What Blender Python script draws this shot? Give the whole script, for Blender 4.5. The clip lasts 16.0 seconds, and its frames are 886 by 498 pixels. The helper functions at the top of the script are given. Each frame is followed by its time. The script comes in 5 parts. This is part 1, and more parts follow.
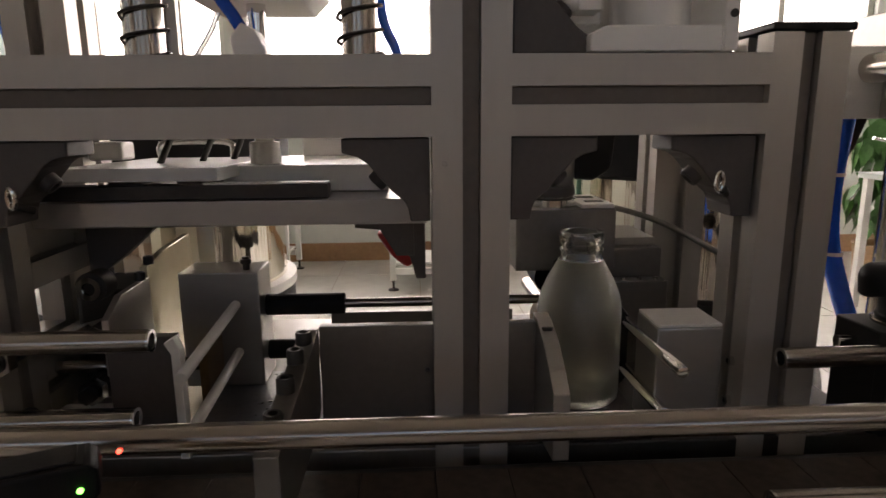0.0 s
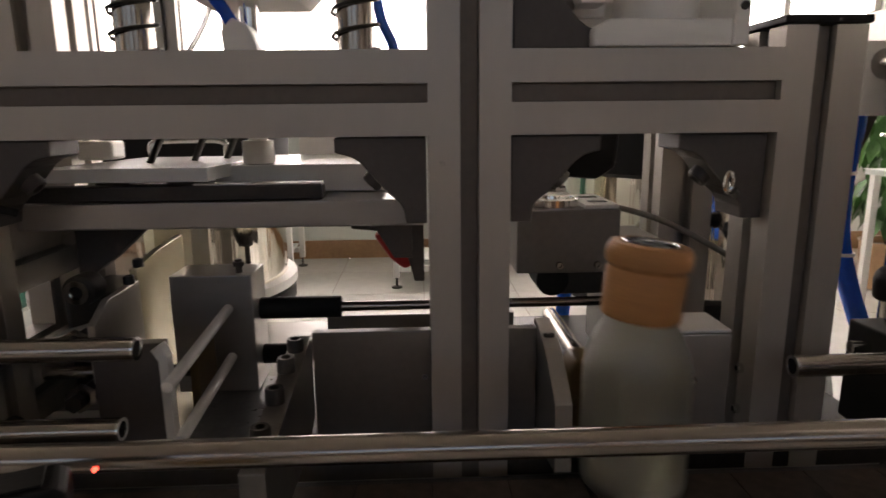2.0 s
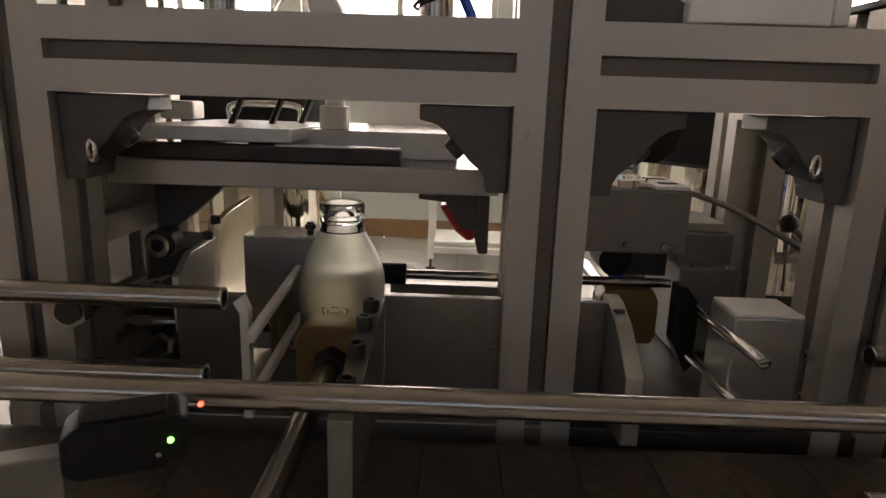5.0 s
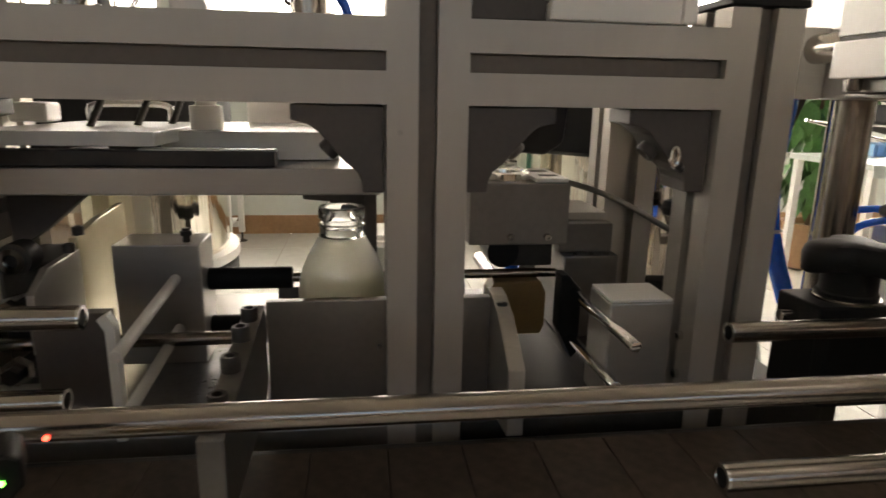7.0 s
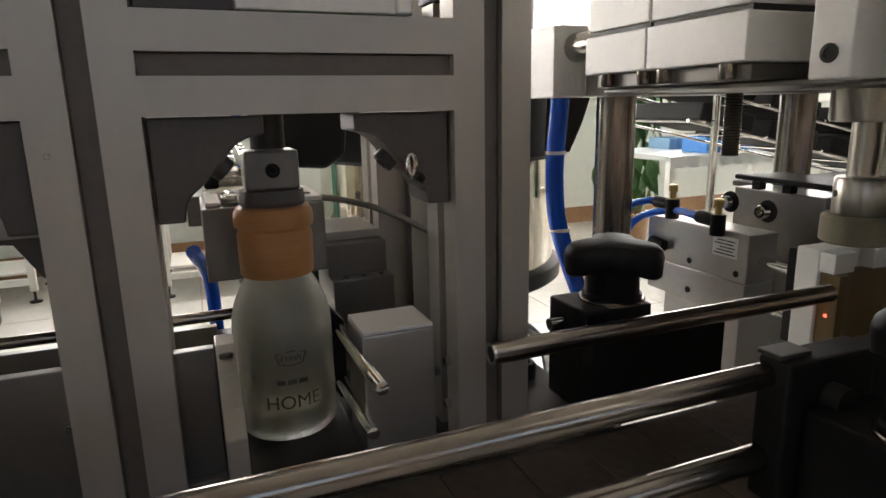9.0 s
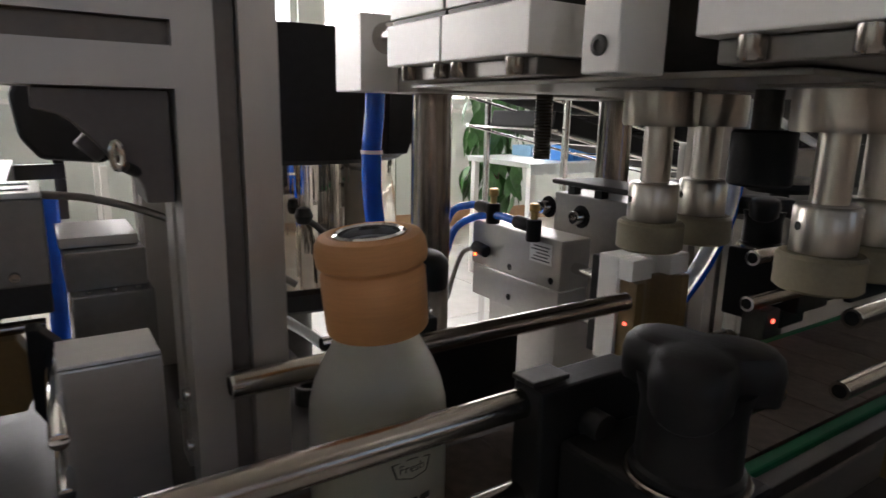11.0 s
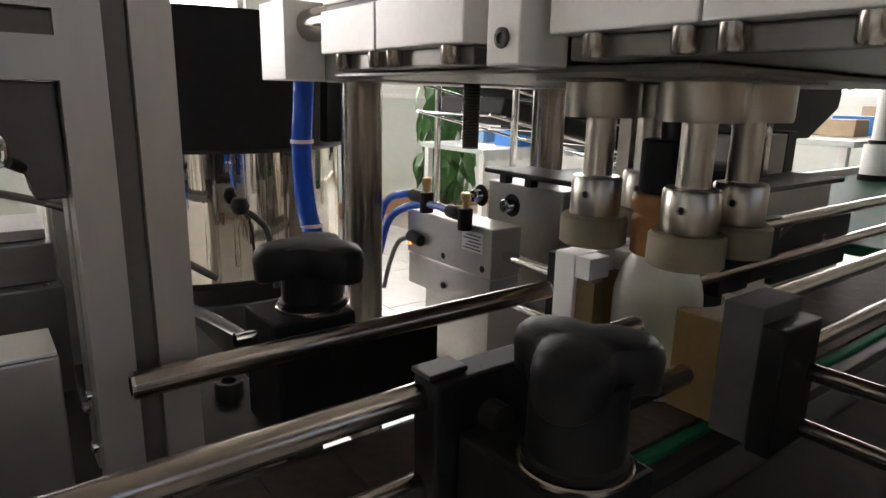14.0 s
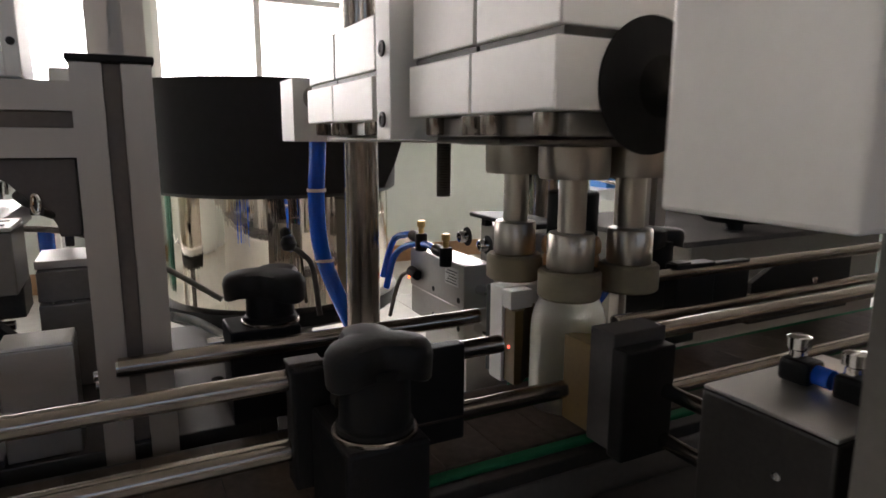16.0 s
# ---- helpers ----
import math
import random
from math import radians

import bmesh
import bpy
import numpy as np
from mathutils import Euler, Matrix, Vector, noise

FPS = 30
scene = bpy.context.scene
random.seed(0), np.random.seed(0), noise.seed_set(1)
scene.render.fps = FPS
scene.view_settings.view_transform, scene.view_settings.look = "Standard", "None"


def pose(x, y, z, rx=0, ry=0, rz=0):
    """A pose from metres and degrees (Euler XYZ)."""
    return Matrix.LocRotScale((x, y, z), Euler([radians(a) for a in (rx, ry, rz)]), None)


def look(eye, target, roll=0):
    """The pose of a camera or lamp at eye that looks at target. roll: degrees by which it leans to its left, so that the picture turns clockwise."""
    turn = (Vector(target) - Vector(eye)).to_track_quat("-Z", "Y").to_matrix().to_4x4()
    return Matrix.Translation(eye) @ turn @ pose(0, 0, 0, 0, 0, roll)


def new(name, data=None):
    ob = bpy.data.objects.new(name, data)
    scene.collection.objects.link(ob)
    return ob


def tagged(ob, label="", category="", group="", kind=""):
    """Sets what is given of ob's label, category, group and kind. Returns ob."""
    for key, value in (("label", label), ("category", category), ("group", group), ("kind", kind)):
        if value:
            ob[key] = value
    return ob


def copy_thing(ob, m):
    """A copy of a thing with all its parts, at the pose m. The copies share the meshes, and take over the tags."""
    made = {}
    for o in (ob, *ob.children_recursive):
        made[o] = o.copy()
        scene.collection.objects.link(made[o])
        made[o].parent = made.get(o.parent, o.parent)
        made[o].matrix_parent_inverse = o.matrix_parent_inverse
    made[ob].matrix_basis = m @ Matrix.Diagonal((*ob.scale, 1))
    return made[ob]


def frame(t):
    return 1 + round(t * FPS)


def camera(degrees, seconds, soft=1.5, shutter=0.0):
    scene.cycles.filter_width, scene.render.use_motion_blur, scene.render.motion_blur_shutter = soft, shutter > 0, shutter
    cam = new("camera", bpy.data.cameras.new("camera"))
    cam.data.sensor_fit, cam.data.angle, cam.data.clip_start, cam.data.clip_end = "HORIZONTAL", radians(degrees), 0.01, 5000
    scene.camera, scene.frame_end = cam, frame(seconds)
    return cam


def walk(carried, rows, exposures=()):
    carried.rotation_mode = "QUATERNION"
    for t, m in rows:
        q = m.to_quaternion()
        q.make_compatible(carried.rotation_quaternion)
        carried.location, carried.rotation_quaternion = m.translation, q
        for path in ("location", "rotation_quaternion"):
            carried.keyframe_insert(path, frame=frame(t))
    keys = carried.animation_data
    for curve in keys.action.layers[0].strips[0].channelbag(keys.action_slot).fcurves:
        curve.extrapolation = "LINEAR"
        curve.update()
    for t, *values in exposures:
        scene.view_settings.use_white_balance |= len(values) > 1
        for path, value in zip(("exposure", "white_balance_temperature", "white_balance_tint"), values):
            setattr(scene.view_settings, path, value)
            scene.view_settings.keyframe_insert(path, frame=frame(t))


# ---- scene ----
cam = camera(70.9, 16.0, shutter=0.35)
PATH = [
    (0, (-0.0293, -0.3160, 1.1073), (0.0300, 0.9887, 0.8407), -0.50),
    (0.5, (-0.0220, -0.3120, 1.1093), (0.0933, 0.9893, 0.8440), -0.50),
    (1, (-0.0133, -0.3040, 1.1107), (0.1420, 0.9933, 0.8460), -0.90),
    (1.5, (-0.0100, -0.2967, 1.1080), (0.1633, 0.9987, 0.8440), -0.80),
    (2, (-0.0253, -0.3033, 1.1080), (0.0253, 1.0013, 0.8347), -0.60),
    (2.5, (-0.0340, -0.3087, 1.1120), (-0.0160, 1.0000, 0.8573), 0.20),
    (3, (-0.0387, -0.3080, 1.1120), (-0.0200, 1.0020, 0.8633), 0.70),
    (3.5, (-0.0480, -0.3067, 1.1113), (-0.0527, 1.0020, 0.8573), 0.50),
    (4, (-0.0480, -0.3073, 1.1020), (-0.0567, 0.9953, 0.8167), 1.70),
    (4.2, (-0.0487, -0.3093, 1.0973), (-0.0673, 0.9893, 0.7953), 1.90),
    (6.3, (-0.0460, -0.3080, 1.1092), (-0.0165, 0.9850, 0.7960), 1.30),
    (6.5, (-0.0450, -0.3065, 1.1090), (0.0155, 0.9835, 0.7910), 0.80),
    (7, (-0.0325, -0.3060, 1.1050), (0.1391, 0.9730, 0.7850), 1.10),
    (7.5, (-0.0040, -0.2960, 1.1067), (0.2633, 0.9687, 0.7807), -0.40),
    (8, (0.0107, -0.2813, 1.1033), (0.3780, 0.9580, 0.7753), -0.30),
    (8.2, (0.0193, -0.2767, 1.1013), (0.4240, 0.9507, 0.7747), -0.40),
    (10.3, (0.0633, -0.2653, 1.1020), (0.6607, 0.9013, 0.8573), -0.60),
    (10.5, (0.0747, -0.2620, 1.1000), (0.7153, 0.8740, 0.8233), 0.30),
    (11, (0.1047, -0.2560, 1.0940), (0.8180, 0.8327, 0.8047), 1.20),
    (11.5, (0.1233, -0.2567, 1.0907), (0.8820, 0.7927, 0.7713), 1.20),
    (12, (0.1213, -0.2593, 1.0927), (0.8927, 0.7760, 0.7607), 1.80),
    (12.5, (0.1207, -0.2653, 1.0933), (0.9193, 0.7500, 0.7627), 2.00),
    (13, (0.1247, -0.2693, 1.0953), (0.9307, 0.7420, 0.7713), 1.60),
    (13.5, (0.1247, -0.2673, 1.0960), (0.9200, 0.7533, 0.7753), 1.60),
    (14, (0.1220, -0.2673, 1.0973), (0.9060, 0.7633, 0.7807), 1.30),
    (14.5, (0.1220, -0.2680, 1.0980), (0.9107, 0.7607, 0.7873), 1.30),
    (15, (0.1273, -0.2733, 1.1027), (0.9200, 0.7547, 0.7987), 1.30),
    (15.5, (0.1533, -0.3287, 1.1133), (0.8373, 0.7727, 0.8040), -0.10),
    (16, (0.1713, -0.3907, 1.1120), (0.7733, 0.7753, 0.8753), 0.30),
]
EXPOSURE = [(0.0, 0.30, 7400, 22), (4.0, 0.38, 7400, 22), (6.3, 0.80, 7900, 16), (8.2, 0.88, 7300, 13), (10.5, 0.55, 6500, 16), (12.0, 0.78, 6800, 17), (15.0, 0.80, 6700, 16), (16.0, 0.44, 6800, 18)]
walk(cam, [(t, look(*p)) for t, *p in PATH], EXPOSURE)

# ---- light ----
world = bpy.data.worlds.new("world")
scene.world = world
world.use_nodes = True
wn = world.node_tree.nodes
sky = wn.new("ShaderNodeTexSky")
sky.sky_type, sky.sun_disc = "NISHITA", False
sky.sun_elevation, sky.sun_rotation = radians(40), radians(20)
sky.dust_density = 4.0
world.node_tree.links.new(sky.outputs[0], wn["Background"].inputs[0])
wn["Background"].inputs[1].default_value = 0.15
SUN = bpy.data.lights.new("sun", "SUN")
SUN.energy, SUN.angle, SUN.color = 1.0, radians(12), (1.0, 0.96, 0.9)
new("sun", SUN).matrix_world = look((2, 8, 8), (0, 0, 1))
scene.view_settings.exposure = 0.0


def window_light(x, y, z, w, h, turn, watts, tint=(0.93, 0.97, 1.0)):
    """Area lamp that fills one wall opening and stands in for daylight."""
    d = bpy.data.lights.new("window_light", "AREA")
    d.shape, d.size, d.size_y, d.energy, d.color = "RECTANGLE", w, h, watts, tint
    new("window_light", d).matrix_world = pose(x, y, z, 90, 0, turn)


for wx in (-3.9, -2.2, -0.5, 1.2, 2.9, 4.6, 6.3):
    window_light(wx, 4.84, 1.95, 1.46, 1.56, 0, 58, (1.0, 0.98, 0.95))
for wy in (-0.9, 1.1, 3.1):
    window_light(-5.14, wy, 2.0, 1.7, 1.4, 90, 175, (1.0, 0.93, 0.84))
# Warm fill lamps in the unseen south wall; these openings are invented.
for wx in (-2.5, 0.0, 2.5):
    window_light(wx, -4.45, 2.1, 1.8, 1.3, 180, 14, (1.0, 0.87, 0.75))


# ---- materials ----
def mat(name, colour, rough=0.5, metal=0.0, vary=0.12, scale=30.0, bump=0.0, stretch=(1, 1, 1), trans=0.0, emit=0.0, spread=0.15, coat=0.0, spec=0.5):
    m = bpy.data.materials.new(name)
    m.use_nodes = True
    nt = m.node_tree
    b = nt.nodes["Principled BSDF"]
    geo = nt.nodes.new("ShaderNodeTexCoord")
    mp = nt.nodes.new("ShaderNodeMapping")
    mp.inputs["Scale"].default_value = stretch
    nt.links.new(geo.outputs["Object"], mp.inputs[0])
    fine = nt.nodes.new("ShaderNodeTexNoise")
    fine.inputs["Scale"].default_value, fine.inputs["Detail"].default_value = scale * 8, 4
    wide = nt.nodes.new("ShaderNodeTexNoise")
    wide.inputs["Scale"].default_value, wide.inputs["Detail"].default_value = scale, 6
    nt.links.new(mp.outputs[0], fine.inputs["Vector"])
    nt.links.new(mp.outputs[0], wide.inputs["Vector"])
    mix = nt.nodes.new("ShaderNodeMath")
    mix.operation = "MULTIPLY_ADD"
    mix.inputs[1].default_value = 0.4
    nt.links.new(fine.outputs["Fac"], mix.inputs[0])
    half = nt.nodes.new("ShaderNodeMath")
    half.operation = "MULTIPLY"
    half.inputs[1].default_value = 0.6
    nt.links.new(wide.outputs["Fac"], half.inputs[0])
    nt.links.new(half.outputs[0], mix.inputs[2])
    ramp = nt.nodes.new("ShaderNodeValToRGB")
    ramp.color_ramp.elements[0].position, ramp.color_ramp.elements[1].position = 0.3, 0.7
    c = Vector(colour)
    ramp.color_ramp.elements[0].color = (*(c * (1 - vary)), 1)
    ramp.color_ramp.elements[1].color = (*[min(1, v) for v in c * (1 + vary)], 1)
    nt.links.new(mix.outputs[0], ramp.inputs[0])
    nt.links.new(ramp.outputs[0], b.inputs["Base Color"])
    rr = nt.nodes.new("ShaderNodeMapRange")
    rr.inputs[3].default_value, rr.inputs[4].default_value = max(0.02, rough * (1 - spread)), min(1, rough * (1 + spread))
    nt.links.new(mix.outputs[0], rr.inputs[0])
    nt.links.new(rr.outputs[0], b.inputs["Roughness"])
    b.inputs["Metallic"].default_value = metal
    b.inputs["Transmission Weight"].default_value = trans
    b.inputs["Specular IOR Level"].default_value = spec
    b.inputs["Coat Weight"].default_value = coat
    if bump:
        bp = nt.nodes.new("ShaderNodeBump")
        bp.inputs["Strength"].default_value, bp.inputs["Distance"].default_value = bump, 0.0006
        nt.links.new(mix.outputs[0], bp.inputs["Height"])
        nt.links.new(bp.outputs[0], b.inputs["Normal"])
    if emit:
        b.inputs["Emission Color"].default_value = (*colour, 1)
        b.inputs["Emission Strength"].default_value = emit
    return m


ALU = mat("anodised_aluminium", (0.50, 0.46, 0.41), 0.42, 0.5, 0.05, 20, 0.03, (1, 1, 0.2))
SLOT = mat("slot_brown", (0.17, 0.145, 0.122), 0.5, 0.2, 0.12, 30, 0.05)
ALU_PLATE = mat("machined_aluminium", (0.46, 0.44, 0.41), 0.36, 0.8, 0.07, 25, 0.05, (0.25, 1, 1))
SILVER = mat("satin_silver_block", (0.88, 0.86, 0.82), 0.42, 0.1, 0.03, 30, 0.04, (0.2, 1, 1))
STEEL = mat("stainless_rod", (0.37, 0.335, 0.30), 0.22, 1.0, 0.06, 60, 0.04, (0.05, 1, 1), spread=0.5)
CHROME = mat("chrome", (0.75, 0.74, 0.72), 0.08, 1.0, 0.03, 40)
TANK = mat("polished_steel_sheet", (0.80, 0.75, 0.66), 0.035, 1.0, 0.06, 1.4, 3.0, (5, 5, 0.10))
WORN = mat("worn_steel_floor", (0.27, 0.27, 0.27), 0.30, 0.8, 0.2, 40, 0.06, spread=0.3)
TURNED = mat("turned_steel", (0.48, 0.445, 0.39), 0.31, 1.0, 0.05, 60, 0.02, (1, 1, 0.1), spread=0.12)
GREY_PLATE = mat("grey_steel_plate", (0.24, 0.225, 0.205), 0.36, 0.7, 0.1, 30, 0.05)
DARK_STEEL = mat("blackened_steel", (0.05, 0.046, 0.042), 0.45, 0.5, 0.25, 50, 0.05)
BLACK = mat("black_plastic", (0.0105, 0.0100, 0.0100), 0.48, 0, 0.25, 90, 0.25, spec=0.2)
RUBBER = mat("black_rubber", (0.012, 0.012, 0.012), 0.65, 0, 0.2, 80, 0.2, spec=0.2)
BRACKET = mat("cast_bracket", (0.105, 0.092, 0.084), 0.5, 0.3, 0.12, 40, 0.15)
PAD = mat("amber_polyurethane", (0.21, 0.135, 0.05), 0.35, 0, 0.15, 50, 0.05, trans=0.25)
ROLLER = mat("rubber_roller", (0.25, 0.215, 0.14), 0.65, 0, 0.12, 60, 0.15)
FROST = mat("frosted_glass", (0.95, 0.94, 0.86), 0.43, 0, 0.02, 60, 0.05, trans=0.92, spec=0.4)
GLASS = mat("clear_glass", (0.96, 0.97, 0.96), 0.06, 0, 0.01, 60, trans=1.0)
WOOD = mat("turned_wood", (0.50, 0.235, 0.088), 0.55, 0, 0.11, 25, 0.15, (0.5, 0.5, 6))
BELT = mat("belt_slat", (0.080, 0.062, 0.049), 0.62, 0.0, 0.45, 20, 0.15, spec=0.14)
GREEN = mat("green_plastic", (0.012, 0.12, 0.055), 0.65, 0, 0.15, 40, spec=0.12)
BELT_GREEN = mat("green_belt", (0.008, 0.065, 0.038), 0.6, 0, 0.2, 8, 0.05, spec=0.2)
BLUE = mat("blue_hose", (0.005, 0.10, 0.62), 0.25, 0, 0.1, 30, coat=0.3)
BLUE_BIN = mat("blue_bin", (0.03, 0.22, 0.62), 0.4, 0, 0.1, 20)
PALE_BIN = mat("pale_blue_bin", (0.22, 0.42, 0.60), 0.4, 0, 0.1, 20)
DULL = mat("dull_grey_paint", (0.085, 0.08, 0.076), 0.7, 0, 0.15, 20, 0.05, spec=0.15)
GLOSS = mat("white_slide_and_highlight", (0.85, 0.84, 0.80), 0.22, 0, 0.03, 30, 0.03, spec=0.8)
WHITE = mat("white_paint", (0.78, 0.77, 0.73), 0.5, 0, 0.03, 6, 0.05)
# For the unseen south wall: darkens and warms what metal reflects.
DARKWALL = mat("dim_bounce_brown", (0.20, 0.145, 0.105), 0.7, 0, 0.06, 1.5, 0.05)
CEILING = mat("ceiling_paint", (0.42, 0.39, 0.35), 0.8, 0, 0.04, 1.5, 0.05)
WALLPAINT = mat("wall_paint", (0.68, 0.71, 0.66), 0.7, 0, 0.04, 1.5, 0.05)
TILE = mat("floor_tile", (0.58, 0.57, 0.53), 0.25, 0, 0.08, 1.5, 0.02)
GROUT = mat("floor_grout", (0.32, 0.28, 0.24), 0.7, 0, 0.15, 8)
BROWN = mat("brown_skirting", (0.36, 0.21, 0.11), 0.45, 0, 0.2, 4)
LEAF = mat("leaf", (0.05, 0.15, 0.035), 0.4, 0, 0.45, 12, 0.05)
BARK = mat("bark", (0.10, 0.065, 0.04), 0.8, 0, 0.3, 30, 0.4)
CLEAR = mat("clear_hose", (0.75, 0.76, 0.74), 0.2, 0, 0.05, 30, trans=0.5)
BRASS = mat("brass", (0.72, 0.50, 0.22), 0.3, 1.0, 0.08, 40)
RED = mat("red_plastic", (0.45, 0.02, 0.02), 0.35, 0, 0.1, 30)
# Glow for discs that imitate laser light falling on other parts.
LASER_RED = mat("red_laser_glow", (1.0, 0.08, 0.05), 0.4, emit=4)
ORANGELED = mat("orange_led", (1.0, 0.10, 0.015), 0.4, emit=7)
GREENLED = mat("green_led", (0.1, 1.0, 0.1), 0.4, emit=6)
PRINT = mat("print", (0.05, 0.05, 0.05), 0.6, 0, 0.1, 40)
PAPER = mat("paper_label", (0.72, 0.72, 0.70), 0.6, 0, 0.04, 30)
CREAM = mat("cream_sheet", (0.70, 0.63, 0.45), 0.22, 0.5, 0.08, 6, 0.05)
CARTON = mat("carton", (0.55, 0.42, 0.28), 0.7, 0, 0.1, 20)
DARKGREEN = mat("dark_green_paint", (0.02, 0.10, 0.07), 0.45, 0, 0.1, 10)
COVER = mat("plastic_cover", (0.74, 0.78, 0.78), 0.3, 0, 0.06, 6, 0.2)
TABLETOP = mat("work_table", (0.60, 0.64, 0.60), 0.35, 0, 0.06, 5)


# ---- mesh helpers ----
def box(bm, x0, x1, y0, y1, z0, z1, bev=0.0008):
    lay = bm.faces.layers.int.get("flat") or bm.faces.layers.int.new("flat")
    old = set(bm.faces)
    r = bmesh.ops.create_cube(bm, size=1, matrix=Matrix.LocRotScale(((x0 + x1) / 2, (y0 + y1) / 2, (z0 + z1) / 2), None, (abs(x1 - x0), abs(y1 - y0), abs(z1 - z0))))
    if bev:
        es = list({e for v in r["verts"] for e in v.link_edges})
        edge = set(bmesh.ops.bevel(bm, geom=es, offset=bev, segments=2, affect="EDGES", profile=0.5)["faces"])
        for f in bm.faces:
            if f not in old and f not in edge:
                f[lay] = 1


def rod(bm, a, b, r, seg=20, r2=None, bev=0.0):
    a, b = Vector(a), Vector(b)
    d = b - a
    m = Matrix.Translation((a + b) / 2) @ d.to_track_quat("Z", "Y").to_matrix().to_4x4()
    q = bmesh.ops.create_cone(bm, cap_ends=True, segments=seg, radius1=r, radius2=r if r2 is None else r2, depth=d.length, matrix=m)
    if bev:
        es = [e for e in {e for v in q["verts"] for e in v.link_edges} if any(len(f.verts) > 4 for f in e.link_faces)]
        bmesh.ops.bevel(bm, geom=es, offset=bev, segments=2, affect="EDGES", profile=0.5)


def lathe(bm, rings, at=(0, 0, 0), seg=40, shut=True):
    """Rings of (radius, height) turned about the upright axis."""
    rows = []
    for r, z in rings:
        if r < 1e-6:
            rows.append([bm.verts.new((at[0], at[1], at[2] + z))])
        else:
            rows.append([bm.verts.new((at[0] + r * math.cos(k * 2 * math.pi / seg), at[1] + r * math.sin(k * 2 * math.pi / seg), at[2] + z)) for k in range(seg)])
    for p, q in zip(rows, rows[1:]):
        for k in range(seg):
            j = (k + 1) % seg
            if len(p) == 1 and len(q) > 1:
                bm.faces.new((p[0], q[j], q[k]))
            elif len(q) == 1 and len(p) > 1:
                bm.faces.new((p[k], p[j], q[0]))
            elif len(p) > 1:
                bm.faces.new((p[k], p[j], q[j], q[k]))
    if shut:
        for row, flip in ((rows[0], True), (rows[-1], False)):
            if len(row) > 1:
                bm.faces.new(row[::-1] if flip else row)


def tube(bm, pts, r, seg=12, steps=8):
    """A round hose along a smooth curve through pts."""
    pts = [Vector(p) for p in pts]
    ext = [2 * pts[0] - pts[1], *pts, 2 * pts[-1] - pts[-2]]
    line = []
    for i in range(1, len(ext) - 2):
        a, b, c, d = ext[i - 1:i + 3]
        for k in range(steps):
            t = k / steps
            line.append(0.5 * ((2 * b) + (c - a) * t + (2 * a - 5 * b + 4 * c - d) * t * t + (3 * b - a - 3 * c + d) * t ** 3))
    line.append(pts[-1])
    rows = []
    up = None
    for i, p in enumerate(line):
        d = (line[min(i + 1, len(line) - 1)] - line[max(i - 1, 0)]).normalized()
        if up is None:
            up = d.orthogonal().normalized()
        up = (up - d * up.dot(d)).normalized()
        side = d.cross(up)
        rows.append([bm.verts.new(p + r * (math.cos(k * 2 * math.pi / seg) * up + math.sin(k * 2 * math.pi / seg) * side)) for k in range(seg)])
    for p, q in zip(rows, rows[1:]):
        for k in range(seg):
            j = (k + 1) % seg
            bm.faces.new((p[k], p[j], q[j], q[k]))
    bm.faces.new(rows[0][::-1])
    bm.faces.new(rows[-1])


def prism(bm, pts, axis, a, b, bev=0.0):
    """A flat outline drawn in the plane across axis ('x' or 'y' or 'z') and thickened from a to b."""
    def at(p, v):
        return {"x": (v, p[0], p[1]), "y": (p[0], v, p[1]), "z": (p[0], p[1], v)}[axis]
    lay = bm.faces.layers.int.get("flat") or bm.faces.layers.int.new("flat")
    old = set(bm.faces)
    lo = [bm.verts.new(at(p, a)) for p in pts]
    hi = [bm.verts.new(at(p, b)) for p in pts]
    fs = [bm.faces.new(lo), bm.faces.new(hi[::-1])]
    n = len(pts)
    for i in range(n):
        fs.append(bm.faces.new((lo[i], hi[i], hi[(i + 1) % n], lo[(i + 1) % n])))
    bmesh.ops.recalc_face_normals(bm, faces=fs)
    if bev:
        edge = set(bmesh.ops.bevel(bm, geom=list({e for f in fs for e in f.edges}), offset=bev, segments=2, affect="EDGES", profile=0.5)["faces"])
        for f in bm.faces:
            if f not in old and f not in edge:
                f[lay] = 1


def made(fn, *a, **k):
    bm = bmesh.new()
    fn(bm, *a, **k)
    return bm


def mesh_ob(name, bm, material, smooth=True):
    bmesh.ops.recalc_face_normals(bm, faces=bm.faces)
    me = bpy.data.meshes.new(name)
    lay = bm.faces.layers.int.get("flat")
    flat = [f[lay] for f in bm.faces] if lay else [0] * len(bm.faces)
    bm.to_mesh(me)
    bm.free()
    me.materials.append(material)
    if smooth:
        for p in me.polygons:
            p.use_smooth = True
        me.set_sharp_from_angle(angle=radians(35))
        for p, k in zip(me.polygons, flat):
            if k:
                p.use_smooth = False
    return new(name, me)


def part(name, bm, material, parent, label=""):
    ob = mesh_ob(name, bm, material)
    ob.parent = parent
    return tagged(ob, label)


def thing(name, label, category, at=(0, 0, 0), group="", kind=""):
    ob = new(name)
    ob.empty_display_size = 0.02
    ob.location = at
    return tagged(ob, label, category, group, kind)


def solid(name, bm, material, label, category="", group="", kind=""):
    return tagged(mesh_ob(name, bm, material), label, category, group, kind)


